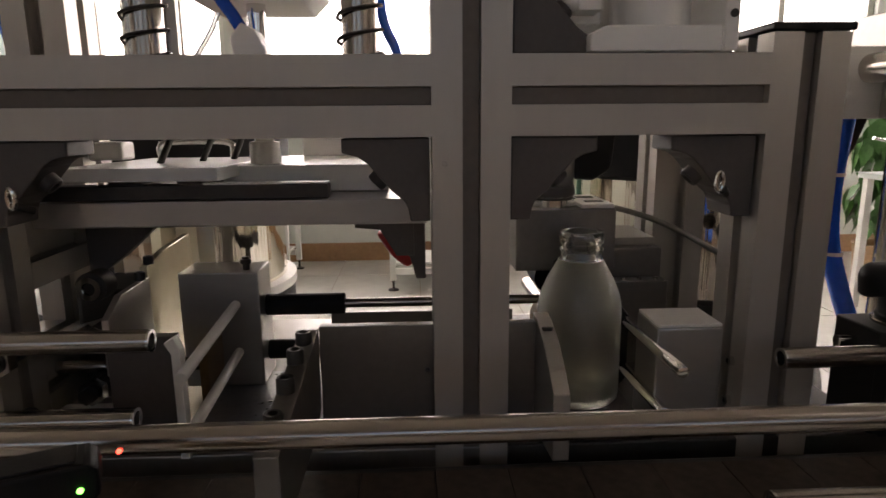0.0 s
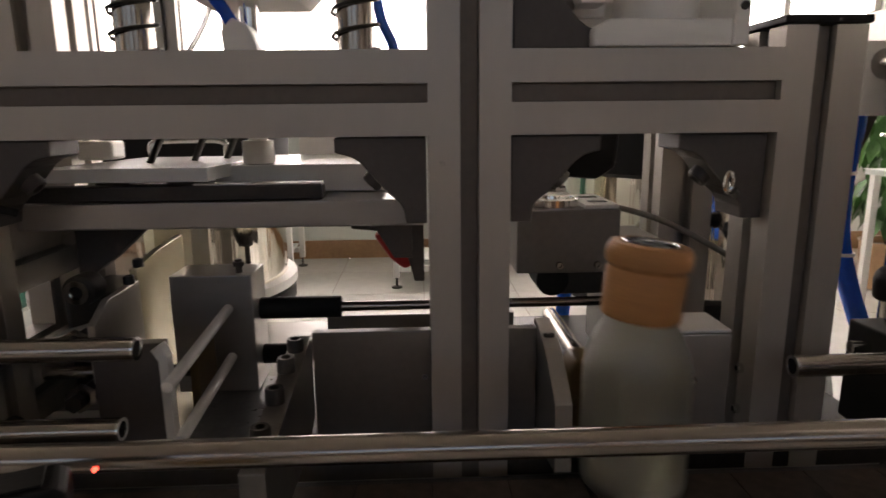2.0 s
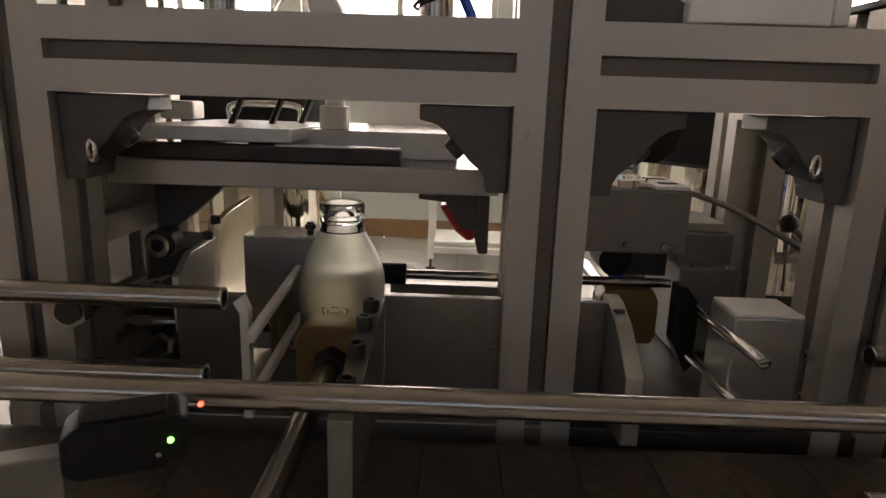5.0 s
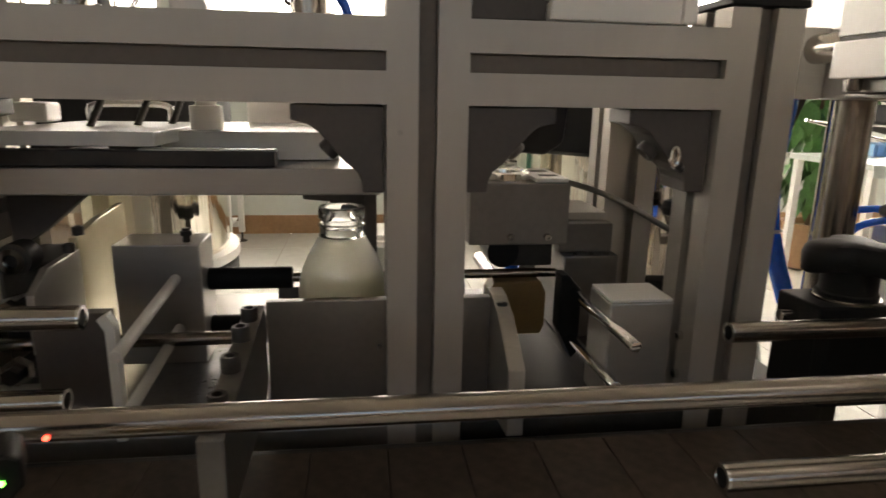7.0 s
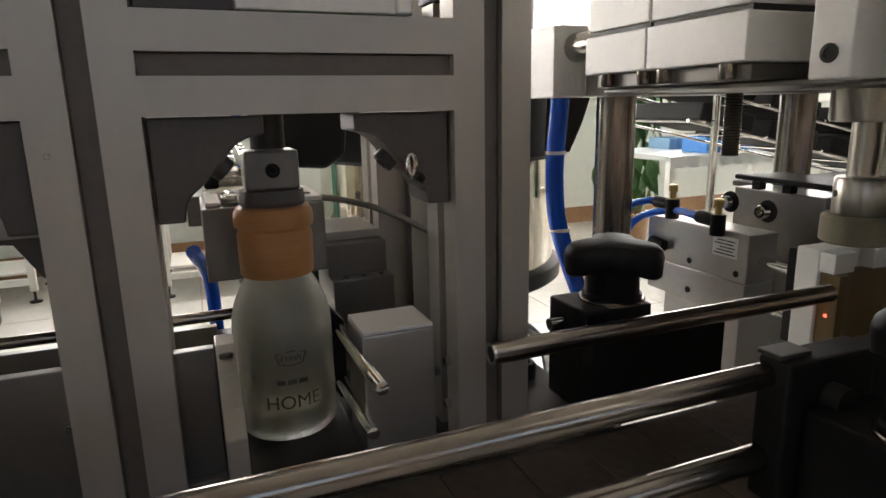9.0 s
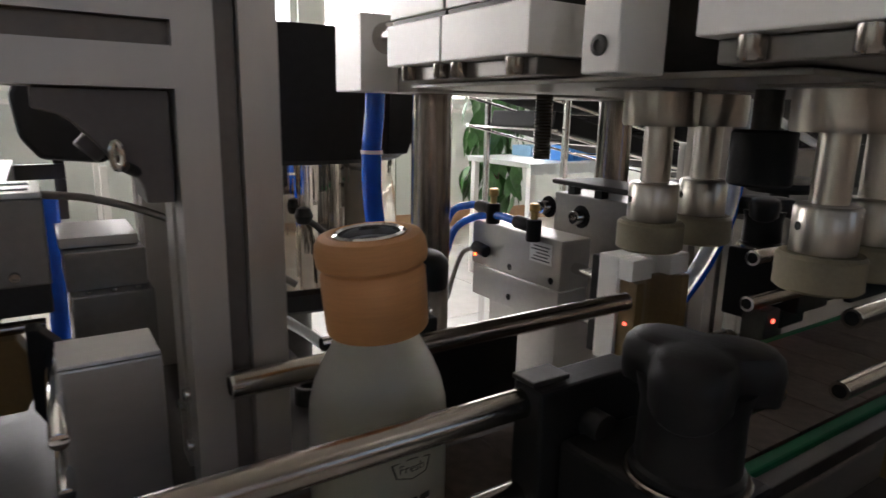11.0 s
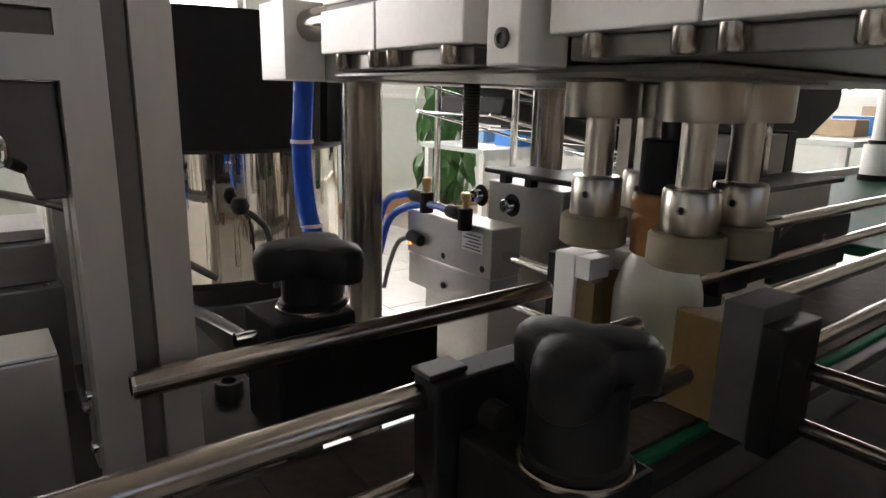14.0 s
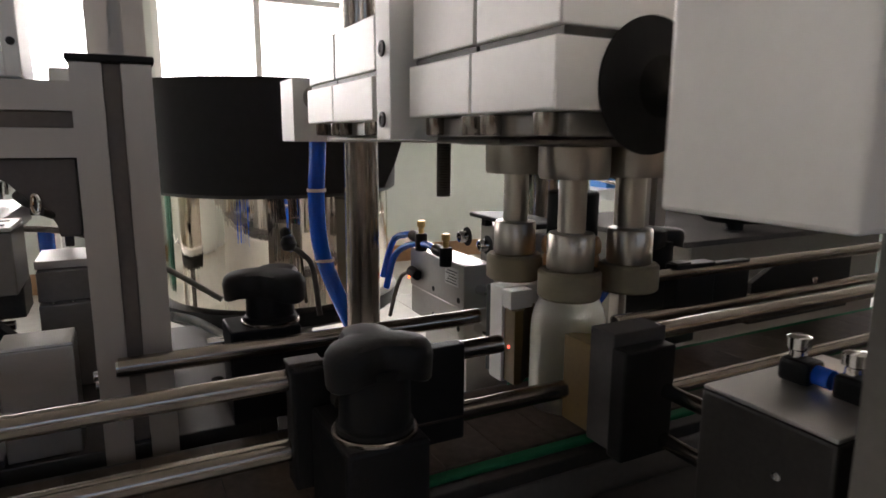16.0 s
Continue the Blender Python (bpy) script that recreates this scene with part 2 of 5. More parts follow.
def profile_outline(s=0.02, g=0.0046, d=0.0050):
    """Half-width s, with one slot in the middle of each side."""
    o = []
    for k in range(4):
        a = k * math.pi / 2
        for u, v in ((-s, s), (-g, s), (-g, s - 0.0040), (-0.0095, s - 0.0045), (-0.0050, s - 0.0122), (0.0050, s - 0.0122), (0.0095, s - 0.0045), (g, s - 0.0040), (g, s)):
            o.append((u * math.cos(a) + v * math.sin(a), -u * math.sin(a) + v * math.cos(a)))
    return o


def extrusion(bm, axis, c, a, b, d=0.0105):
    """A square slotted aluminium profile along an axis; c is its centre across."""
    prism(bm, [(p[0] + c[0], p[1] + c[1]) for p in profile_outline(d=d)], axis, a, b)


def cap_screw(bm, at, way, r=0.0045, h=0.006):
    at, way = Vector(at), Vector(way).normalized()
    m = Matrix.Translation(at) @ way.to_track_quat("Z", "Y").to_matrix().to_4x4()
    bm2 = bmesh.new()
    lathe(bm2, [(0.0, 0.0), (r, 0.0), (r, h * 0.85), (r * 0.88, h), (r * 0.55, h), (r * 0.5, h * 0.45), (0.0, h * 0.45)], seg=18, shut=False)
    bm2.transform(m)
    tmp = bpy.data.meshes.new("tmp")
    bm2.to_mesh(tmp)
    bm2.free()
    bm.from_mesh(tmp)
    bpy.data.meshes.remove(tmp)


def moulded_knob(name, at, label, tall=0.0185, turn=2.88, wide=1.0):
    """A lobed plastic clamping knob on a round neck, standing upright."""
    k = thing(name, label, "clamp knob", at)
    bm = bmesh.new()
    seg, rows = 60, []
    for z, s in ((0.008, 0.55), (0.0035, 0.80), (0.0005, 0.93), (0.0015, 0.97), (0.0085, 1.0), (0.0122, 0.96), (0.0146, 0.87), (0.0158, 0.68), (0.0163, 0.3)):
        ring = []
        for i in range(seg):
            a = 2 * math.pi * i / seg
            lobe = math.cos(3 * a - turn)
            r = wide * s * (0.0242 + 0.0062 * lobe - 0.0012 * lobe * lobe)
            droop = 0.0035 * max(0, lobe) * s if z < 0.005 else 0.0
            ring.append(bm.verts.new((r * math.cos(a), r * math.sin(a), z + tall - droop)))
        rows.append(ring)
    for p, q in zip(rows, rows[1:]):
        for i in range(seg):
            bm.faces.new((p[i], p[(i + 1) % seg], q[(i + 1) % seg], q[i]))
    bm.faces.new(rows[0][::-1]), bm.faces.new(rows[-1])
    part("grip", bm, BLACK, k)
    part("neck", made(lathe, [(0.0168, 0.002), (0.0168, 0.004), (0.0155, 0.005), (0.0152, tall * 0.9), (0.0170, tall + 0.005)], seg=32), BLACK, k)
    part("washer", made(lathe, [(0.0186, 0.0), (0.0186, 0.0014), (0.0180, 0.0019)], seg=32), STEEL, k, "bright steel washer")
    return k


# ---- room ----
WX0, WX1, WY0, WY1, WH = -5.0, 8.0, -4.4, 4.7, 3.1


def wall_with_openings(name, axis, at, thick, a, b, openings, label, paint=None):
    """A wall along x or y with rectangular openings (from, to, sill, head)."""
    bm = bmesh.new()
    t0, t1 = sorted((at, at + thick))
    cuts = sorted(openings)
    def put(u0, u1, z0, z1):
        if u1 - u0 > 1e-4 and z1 - z0 > 1e-4:
            if axis == "x":
                box(bm, u0, u1, t0, t1, z0, z1, 0)
            else:
                box(bm, t0, t1, u0, u1, z0, z1, 0)
    u = a
    for o0, o1, s, h in cuts:
        put(u, o0, 0, WH)
        put(o0, o1, 0, s)
        put(o0, o1, h, WH)
        u = o1
    put(u, b, 0, WH)
    return solid(name, bm, paint or WALLPAINT, label, "wall", kind="structure")


def window(name, axis, at, u0, u1, s, h, inward):
    """A white framed window of two lights in its opening."""
    w = thing(name, "white framed window, bright daylight outside", "window", kind="structure")
    f = 0.05
    def bar(nm, a0, a1, z0, z1):
        if axis == "x":
            part(nm, made(box, a0, a1, at, at + 0.06, z0, z1, 0.003), WHITE, w)
        else:
            part(nm, made(box, at - 0.06, at, a0, a1, z0, z1, 0.003), WHITE, w)
    bar("window_frame", u0, u0 + f, s, h)
    bar("window_frame", u1 - f, u1, s, h)
    bar("window_frame", u0 + f, u1 - f, s, s + f)
    bar("window_frame", u0 + f, u1 - f, h - f, h)
    m = (u0 + u1) / 2
    bar("mullion", m - f / 2, m + f / 2, s + f, h - f)
    z = s + (h - s) * 0.63
    bar("transom", u0 + f, m - f / 2, z - f / 2, z + f / 2)
    bar("transom", m + f / 2, u1 - f, z - f / 2, z + f / 2)


floor = solid("floor", made(box, WX0, WX1, WY0, WY1, -0.1, -0.004, 0), GROUT, "pale tiled workshop floor with dark joints", "floor", kind="structure")
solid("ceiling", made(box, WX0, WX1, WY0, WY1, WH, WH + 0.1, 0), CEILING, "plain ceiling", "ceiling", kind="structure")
BACK_OPEN = [(c - 0.75, c + 0.75, 1.16, 2.75) for c in (-3.9, -2.2, -0.5, 1.2, 2.9, 4.6, 6.3)]
wall_with_openings("wall_north", "x", WY1, 0.2, WX0 - 0.2, WX1 + 0.2, BACK_OPEN, "white painted wall with a row of windows")
LEFT_OPEN = [(c - 0.85, c + 0.85, 1.3, 2.7) for c in (-0.9, 1.1, 3.1)]
wall_with_openings("wall_west", "y", WX0, -0.2, WY0, WY1, LEFT_OPEN, "white painted wall with windows")
# Unseen wall: dark brown keeps bounced light low and warm; its openings are invented.
wall_with_openings("wall_south", "x", WY0, -0.2, WX0 - 0.2, WX1 + 0.2, [(c - 0.9, c + 0.9, 1.45, 2.75) for c in (-2.5, 0.0, 2.5)], "unseen wall with added openings, browned to dim and warm bounced light", DARKWALL)
wall_with_openings("wall_east", "y", WX1, 0.2, WY0, WY1, [(1.6, 3.9, 1.2, 2.6)], "white painted wall with a window")
for i, (a, b, s, h) in enumerate(BACK_OPEN):
    window("window_%d" % (i + 1), "x", WY1 + 0.05, a, b, s, h, -1)
for i, (a, b, s, h) in enumerate(LEFT_OPEN):
    window("window_%d" % (i + 8), "y", WX0 - 0.05, a, b, s, h, 1)
window("window_11", "y", WX1 + 0.15, 1.6, 3.9, 1.2, 2.6, 1)
solid("sky_backdrop", made(box, -14, 16, 9.0, 9.1, -2, 9, 0), mat("bright_overcast", (1.0, 1.0, 1.0), 1.0, emit=6.0), "pale overcast sky beyond the windows", "sky", kind="structure")
solid("sky_backdrop", made(box, 12.0, 12.1, -4, 8.5, -2, 9, 0), bpy.data.materials["bright_overcast"], "pale overcast sky beyond the windows", "sky", kind="structure")
solid("baseboard", made(box, WX0, WX1, WY1 - 0.016, WY1 - 0.001, 0.002, 0.15, 0.003), BROWN, "brown tiled skirting along the wall", "skirting", kind="structure")
solid("trim", made(box, WX0, WX1, WY1 - 0.07, WY1 - 0.001, 1.075, 1.115, 0.006), WHITE, "white window ledge", "window ledge", kind="structure")


# ---- machine frame ----
TOP = 0.93      # level of the conveyor and of the machine's deck


def frame_member(name, axis, c, a, b, parent):
    part(name, made(extrusion, axis, c, a, b, 0.0105 if axis == "z" else 0.0065), ALU, parent)


frame_ob = thing("capping_machine", "capping machine frame of grey slotted aluminium profile", "machine")
frame_member("post", "z", (0.0, 0.02), 0.0, 1.42, frame_ob)
frame_member("post", "z", (0.171, 0.02), 0.0, 1.150, frame_ob)
frame_member("post", "z", (-0.268, 0.02), 0.0, 1.42, frame_ob)
frame_member("post", "z", (0.176, 0.175), 0.0, 1.30, frame_ob)
frame_member("post", "z", (-0.268, 0.13), 0.0, 1.42, frame_ob)
frame_member("rail", "x", (0.02, 1.12), -0.248, -0.020, frame_ob)
frame_member("rail", "x", (0.02, 1.12), 0.020, 0.151, frame_ob)
frame_member("side_rail", "y", (0.171, 1.115), 0.0405, 0.1545, frame_ob)
frame_member("side_rail", "y", (-0.268, 1.115), 0.0405, 0.1095, frame_ob)
frame_member("side_rail", "y", (-0.268, 1.035), 0.0405, 0.1095, frame_ob)
frame_member("side_rail", "y", (-0.268, 0.955), 0.0405, 0.1095, frame_ob)
# Brown strips give the front slots a darker floor than the profile.
for px, top in ((0.0, 1.42), (0.171, 1.150), (-0.268, 1.42)):
    part("slot_insert", made(box, px - 0.0043, px + 0.0043, 0.0050, 0.0062, TOP, top, 0), SLOT, frame_ob, "brown strip along the slot floor")
for a, b in ((-0.248, -0.020), (0.020, 0.151)):
    part("slot_insert", made(box, a, b, 0.0050, 0.0062, 1.1157, 1.1243, 0), SLOT, frame_ob, "brown strip along the slot floor")
part("end_cap", made(box, 0.1495, 0.1925, -0.0015, 0.0415, 1.1505, 1.1545, 0.001), BLACK, frame_ob, "black plastic end cap")


def gusset(x, z, sx, sz):
    """A cast corner bracket with a hollowed free edge, tucked behind the front face."""
    pts = [(0, 0), (0.045, 0), (0.045, 0.0075), (0.037, 0.0095), (0.0325, 0.0125), (0.0195, 0.0275), (0.0135, 0.0325), (0.0115, 0.0365), (0.0105, 0.043), (0, 0.043)]
    bm = bmesh.new()
    prism(bm, [(x + sx * u, z + sz * v) for u, v in pts], "y", 0.006, 0.034, 0.0008)
    cap_screw(bm, (x + sx * 0.025, 0.02, z + sz * 0.0200), (sx * 0.7, 0, sz * 0.7), 0.0055, 0.006)
    part("corner_bracket", bm, BRACKET, frame_ob, "grey cast corner bracket with two bolts")


for gx, gz, sx, sz in ((-0.247, 1.0995, 1, -1), (-0.021, 1.0995, -1, -1), (0.021, 1.0995, 1, -1), (0.150, 1.0995, -1, -1), (0.021, 1.1405, 1, 1)):
    gusset(gx, gz, sx, sz)
bm = bmesh.new()
cap_screw(bm, (-0.0135, 0.0006, 1.0865), (0, -1, 0), 0.0016, 0.0006)
part("grub_screw", bm, DARK_STEEL, frame_ob, "small dark grub screw")

# One deck in two tones: window reflection is put into the left half.
part("deck_plate", made(box, -0.29, 0.020, 0.0005, 0.24, TOP - 0.012, TOP, 0.001), GREY_PLATE, frame_ob, "deck plate half, paler for the window it reflects")
part("deck_plate", made(box, 0.0202, 0.24, 0.0005, 0.24, TOP - 0.012, TOP, 0.001), DARK_STEEL, frame_ob, "deck plate half, darkened where it reflects no window")
part("cabinet_panel", made(box, -0.288, 0.238, 0.005, 0.238, 0.08, TOP - 0.0125, 0.004), ALU_PLATE, frame_ob, "sheet metal cabinet")
part("hose", made(tube, [(-0.286, 0.152, 1.05), (-0.300, 0.155, 1.13), (-0.309, 0.155, 1.17), (-0.318, 0.155, 1.22), (-0.33, 0.155, 1.34)], 0.0065), BLUE, frame_ob, "blue air hose")
part("cable", made(tube, [(-0.286, 0.150, 1.06), (-0.292, 0.150, 1.13), (-0.301, 0.150, 1.18), (-0.302, 0.150, 1.30)], 0.002), GREY_PLATE, frame_ob)


# ---- upper press bridge ----
bridge = thing("press_bridge", "aluminium shelf carrying a white slide and spring columns", "press")
part("shelf", made(box, -0.2475, -0.022, 0.045, 0.24, 1.049, 1.064, 0.001), ALU_PLATE, bridge)
part("hanging_plate", made(prism, [(-0.247, 1.0485), (-0.03, 1.0485), (-0.03, 1.018), (-0.042, 1.018), (-0.054, 1.038), (-0.07, 1.042), (-0.2, 1.042), (-0.225, 1.02), (-0.247, 1.005)], "y", 0.10, 0.11, 0.0006), BRACKET, bridge)
part("slide_bar", made(box, -0.243, -0.079, 0.046, 0.058, 1.0645, 1.073, 0.0008), DARK_STEEL, bridge, "dark bar with a bright top edge")
# White strip paints the highlight along the bar's top edge.
part("bar_edge", made(box, -0.150, -0.0795, 0.0465, 0.0575, 1.0732, 1.0740, 0), GLOSS, bridge, "thin white strip standing in for the bar's lit edge")
part("spacer", made(box, -0.21, -0.19, 0.06, 0.13, 1.0645, 1.0745, 0.0008), DARK_STEEL, bridge)
part("spacer", made(box, -0.17, -0.155, 0.06, 0.13, 1.0645, 1.0745, 0.0008), DARK_STEEL, bridge)
part("slide_plate", made(prism, [(-0.236, 0.048), (-0.142, 0.048), (-0.135, 0.16), (-0.222, 0.16)], "z", 1.075, 1.083, 0.0008), GLOSS, bridge, "white slide plate")
part("white_block", made(prism, [(0.085, 1.0645), (0.085, 1.0815), (0.20, 1.0815), (0.20, 1.0645)], "x", -0.150, -0.046, 0.001), GLOSS, bridge)
part("stud", made(lathe, [(0.0095, 0), (0.0098, 0.004), (0.0095, 0.014), (0.006, 0.0145), (0.006, 0.03)], (-0.126, 0.10, 1.0817), 28), SILVER, bridge, "pale plastic stud")
part("guard_plate", made(box, -0.12, -0.046, 0.205, 0.21, 1.0645, 1.10, 0.001), SILVER, bridge)
for cx in (-0.1955, -0.062):
    part("column", made(rod, (cx, 0.1, 1.125), (cx, 0.1, 1.36), 0.0115, 28), STEEL, bridge, "polished steel guide column")
    turns, pts = 14, []
    for k in range(turns * 10):
        a = k * 2 * math.pi / 10
        pts.append((cx + 0.0142 * math.cos(a), 0.1 + 0.0142 * math.sin(a), 1.136 + 0.0145 * k / 10))
    part("spring", made(tube, pts, 0.0013, 6, 1), DARK_STEEL, bridge, "dark coil spring")
part("top_plate", made(box, -0.2475, -0.022, 0.0405, 0.135, 1.121, 1.136, 0.001), ALU_PLATE, bridge)
part("piston_rod", made(rod, (-0.126, 0.10, 1.13), (-0.126, 0.10, 1.20), 0.006, 20), CHROME, bridge)
part("press_plate", made(prism, [(-0.170, 1.190), (-0.160, 1.180), (-0.096, 1.180), (-0.086, 1.190), (-0.086, 1.215), (-0.170, 1.215)], "y", 0.06, 0.15, 0.001), SILVER, bridge)
part("clevis", made(prism, [(-0.134, 1.136), (-0.116, 1.136), (-0.116, 1.150), (-0.122, 1.162), (-0.130, 1.166), (-0.137, 1.158)], "y", 0.075, 0.095, 0.001), SILVER, bridge, "pale hose elbow")
part("hose", made(tube, [(-0.127, 0.084, 1.155), (-0.135, 0.08, 1.17), (-0.145, 0.075, 1.19), (-0.16, 0.075, 1.25), (-0.17, 0.08, 1.36)], 0.0038), BLUE, bridge, "blue air hose")
part("hose", made(tube, [(-0.036, 0.12, 1.137), (-0.040, 0.12, 1.155), (-0.049, 0.12, 1.18), (-0.055, 0.12, 1.25), (-0.06, 0.12, 1.36)], 0.0035), BLUE, bridge, "blue air hose")
part("cable", made(tube, [(-0.182, 0.13, 1.137), (-0.176, 0.13, 1.15), (-0.163, 0.13, 1.17), (-0.155, 0.13, 1.19)], 0.0018), CLEAR, bridge)
part("terminal_block", made(box, -0.185, -0.152, 0.16, 0.18, 1.137, 1.149, 0.001), CARTON, bridge)
for px, py in ((-0.19, 0.09), (-0.17, 0.11), (-0.155, 0.13)):
    part("stop_pin", made(rod, (px, py, 1.0832), (px + 0.004, py + 0.01, 1.098), 0.0022, 12), DARK_STEEL, bridge)
part("wire_handle", made(tube, [(-0.205, 0.13, 1.084), (-0.203, 0.13, 1.094), (-0.18, 0.135, 1.0955), (-0.16, 0.14, 1.094), (-0.158, 0.14, 1.084)], 0.0022), CHROME, bridge)
part("toggle", made(box, -0.245, -0.222, 0.11, 0.13, 1.084, 1.096, 0.002), SILVER, bridge)

# red handled lever under the shelf, behind the middle post
lever = thing("stop_lever", "red and black stop lever hung under the shelf", "lever")
part("arm", made(prism, [(-0.072, 1.0415), (-0.022, 1.0415), (-0.022, 0.996), (-0.029, 0.996), (-0.033, 1.012), (-0.05, 1.032), (-0.072, 1.034)], "y", 0.122, 0.130, 0.001), BRACKET, lever)
part("grip", made(prism, [(-0.058, 1.028), (-0.031, 1.034), (-0.030, 1.005), (-0.036, 1.002), (-0.046, 1.010)], "y", 0.131, 0.150, 0.003), RED, lever, "red plastic grip")


# ---- gantry above the second opening ----
gantry = thing("cap_gantry", "silver slide housing fixed on top of the rail", "slide unit")
part("base_block", made(prism, [(0.058, 1.1405), (0.058, 1.149), (0.066, 1.153), (0.124, 1.153), (0.124, 1.1405)], "y", -0.002, 0.045, 0.001), SILVER, gantry)
part("end_plate", made(box, 0.1235, 0.131, -0.004, 0.05, 1.1405, 1.30, 0.001), SILVER, gantry)
bm = bmesh.new()
cap_screw(bm, (0.1275, -0.0042, 1.158), (0, -1, 0), 0.002, 0.001)
part("screw", bm, DARK_STEEL, gantry)
part("cylinder", made(rod, (0.098, 0.03, 1.1535), (0.098, 0.03, 1.30), 0.021, 36), SILVER, gantry, "round silver air cylinder")
part("side_plate", made(box, 0.055, 0.068, 0.012, 0.06, 1.162, 1.30, 0.001), SILVER, gantry)
part("cross_bar", made(box, 0.033, 0.072, 0.03, 0.036, 1.158, 1.168, 0.001), SILVER, gantry)
part("roller", made(rod, (0.047, 0.025, 1.178), (0.047, 0.06, 1.178), 0.006, 20), STEEL, gantry)
part("back_plate", made(box, 0.03, 0.12, 0.075, 0.085, 1.11, 1.30, 0.001), SILVER, gantry)
post_box = solid("junction_box", made(box, 0.138, 0.150, 0.05, 0.09, 1.1365, 1.151, 0.0015), SILVER, "small silver box behind the corner post", "box")


# ---- transfer stations ----
station = thing("bottle_channel", "grey guide plates that lead bottles behind the frame", "bottle guide")
# One channel floor; mirrored window light is coloured into its left part.
part("slide_floor", made(box, -0.157, 0.037, 0.0185, 0.104, TOP + 0.0003, TOP + 0.0055, 0.0006), WORN, station, "worn slide floor, paler for the window it reflects")
part("slide_floor", made(box, 0.0375, 0.1022, 0.0005, 0.104, TOP + 0.0003, TOP + 0.0055, 0.0006), DARK_STEEL, station, "slide floor end, darkened where it reflects no window")
part("front_plate", made(box, -0.083, 0.037, 0.012, 0.018, TOP + 0.0005, 0.998, 0.0006), GREY_PLATE, station)
part("plate_foot", made(box, -0.083, 0.037, 0.006, 0.0115, TOP + 0.0005, TOP + 0.007, 0.0006), GREY_PLATE, station)
part("stop_bar", made(prism, [(-0.096, 0.945), (-0.010, 0.945), (0.0115, 0.952), (0.0115, 0.997), (-0.010, 0.994), (-0.096, 0.982)], "x", -0.093, -0.083, 0.0006), GREY_PLATE, station, "grey stop bar with a row of bolts")
for k, yy in enumerate((-0.078, -0.052, -0.027, -0.004)):
    bm = bmesh.new()
    cap_screw(bm, (-0.0885, yy, 0.9915 + k * 0.0008 - (0.0068 if yy < -0.07 else 0.0030 if yy < -0.04 else 0)), (0, 0, 1), 0.0042, 0.007)
    part("bolt", bm, DARK_STEEL, station, "dark socket head bolt")
bm = bmesh.new()
cap_screw(bm, (-0.0235, 0.0118, 0.972), (0, -1, 0), 0.0016, 0.001)
part("rivet", bm, CHROME, station)
part("side_guide", made(prism, [(0.024, TOP + 0.0058), (0.024, 1.000), (0.012, 0.999), (-0.006, 0.993), (-0.022, 0.983), (-0.033, 0.975), (-0.034, 0.940), (-0.0, TOP + 0.0058)], "x", 0.0375, 0.046, 0.0006), ALU_PLATE, station, "side guide plate with a sloping edge")
bm = bmesh.new()
cap_screw(bm, (0.0417, 0.004, 0.9955), (0, 0.2, 1), 0.003, 0.002)
part("bolt", bm, DARK_STEEL, station)
part("end_block", made(box, 0.103, 0.140, 0.004, 0.036, TOP + 0.0005, 0.995, 0.001), ALU_PLATE, station, "bare aluminium end block")
# Silver sheet imitates the window reflected in the block's top.
part("end_block_top", made(box, 0.1035, 0.1395, 0.0045, 0.0355, 0.9952, 0.9970, 0.0005), SILVER, station)
for zz in (0.978, 0.947):
    part("guide_pin", made(rod, (0.102, 0.078, zz + 0.005), (0.102, -0.033 if zz > 0.97 else -0.014, zz + 0.007), 0.0032, 16, bev=0.0006), CHROME, station, "bright steel guide pin")
part("pin_holder", made(prism, [(0.093, 0.995), (0.098, 0.995), (0.107, 0.985), (0.107, 0.943), (0.103, 0.938), (0.093, 0.958)], "y", 0.060, 0.074, 0.001), BLACK, station, "black pin holder")
for zz in (0.982, 0.950):
    part("guide_pin", made(rod, (-0.1455, 0.076, zz + 0.011), (-0.1455, -0.024 if zz > 0.97 else -0.016, zz + 0.003), 0.0031, 16, bev=0.0006), SILVER, station, "pale guide pin")
part("white_guide", made(prism, [(-0.1572, TOP + 0.0005), (-0.1525, TOP + 0.0005), (-0.1525, 0.992), (-0.1555, 0.999), (-0.1605, 0.996), (-0.1572, 0.990)], "y", -0.004, 0.003, 0.0004), SILVER, station)
part("left_block", made(box, -0.182, -0.131, 0.079, 0.112, TOP + 0.006, 1.0135, 0.001), ALU_PLATE, station, "grey aluminium block")
bm = bmesh.new()
rod(bm, (-0.140, 0.086, 1.0137), (-0.140, 0.086, 1.0225), 0.0022, 12)
rod(bm, (-0.140, 0.086, 1.0180), (-0.140, 0.086, 1.0210), 0.0036, 12)
part("stud", bm, DARK_STEEL, station)
part("left_panel", made(box, -0.194, -0.1575, 0.004, 0.012, TOP + 0.0005, 0.997, 0.0008), BRACKET, station)
part("slant_panel", made(prism, [(0.0125, 0.972), (0.0125, 1.004), (0.030, 1.0135), (0.068, 1.0145), (0.068, 0.972)], "x", -0.199, -0.195, 0.0005), ALU_PLATE, station, "bare aluminium side panel")
# Same panel further back: cream colour stands in for reflected window light.
part("slant_sheet", made(prism, [(0.0685, 0.935), (0.0685, 1.021), (0.100, 1.026), (0.145, 1.0285), (0.145, 0.935)], "x", -0.2005, -0.196, 0.0005), CREAM, station, "rear of the side panel, cream for reflected window light")
for yy, zz in ((0.060, 1.0155), (0.074, 1.0225)):
    bm = bmesh.new()
    cap_screw(bm, (-0.197, yy, zz - 0.001), (0, 0, 1), 0.0032, 0.005)
    part("bolt", bm, DARK_STEEL, station, "dark socket head bolt")
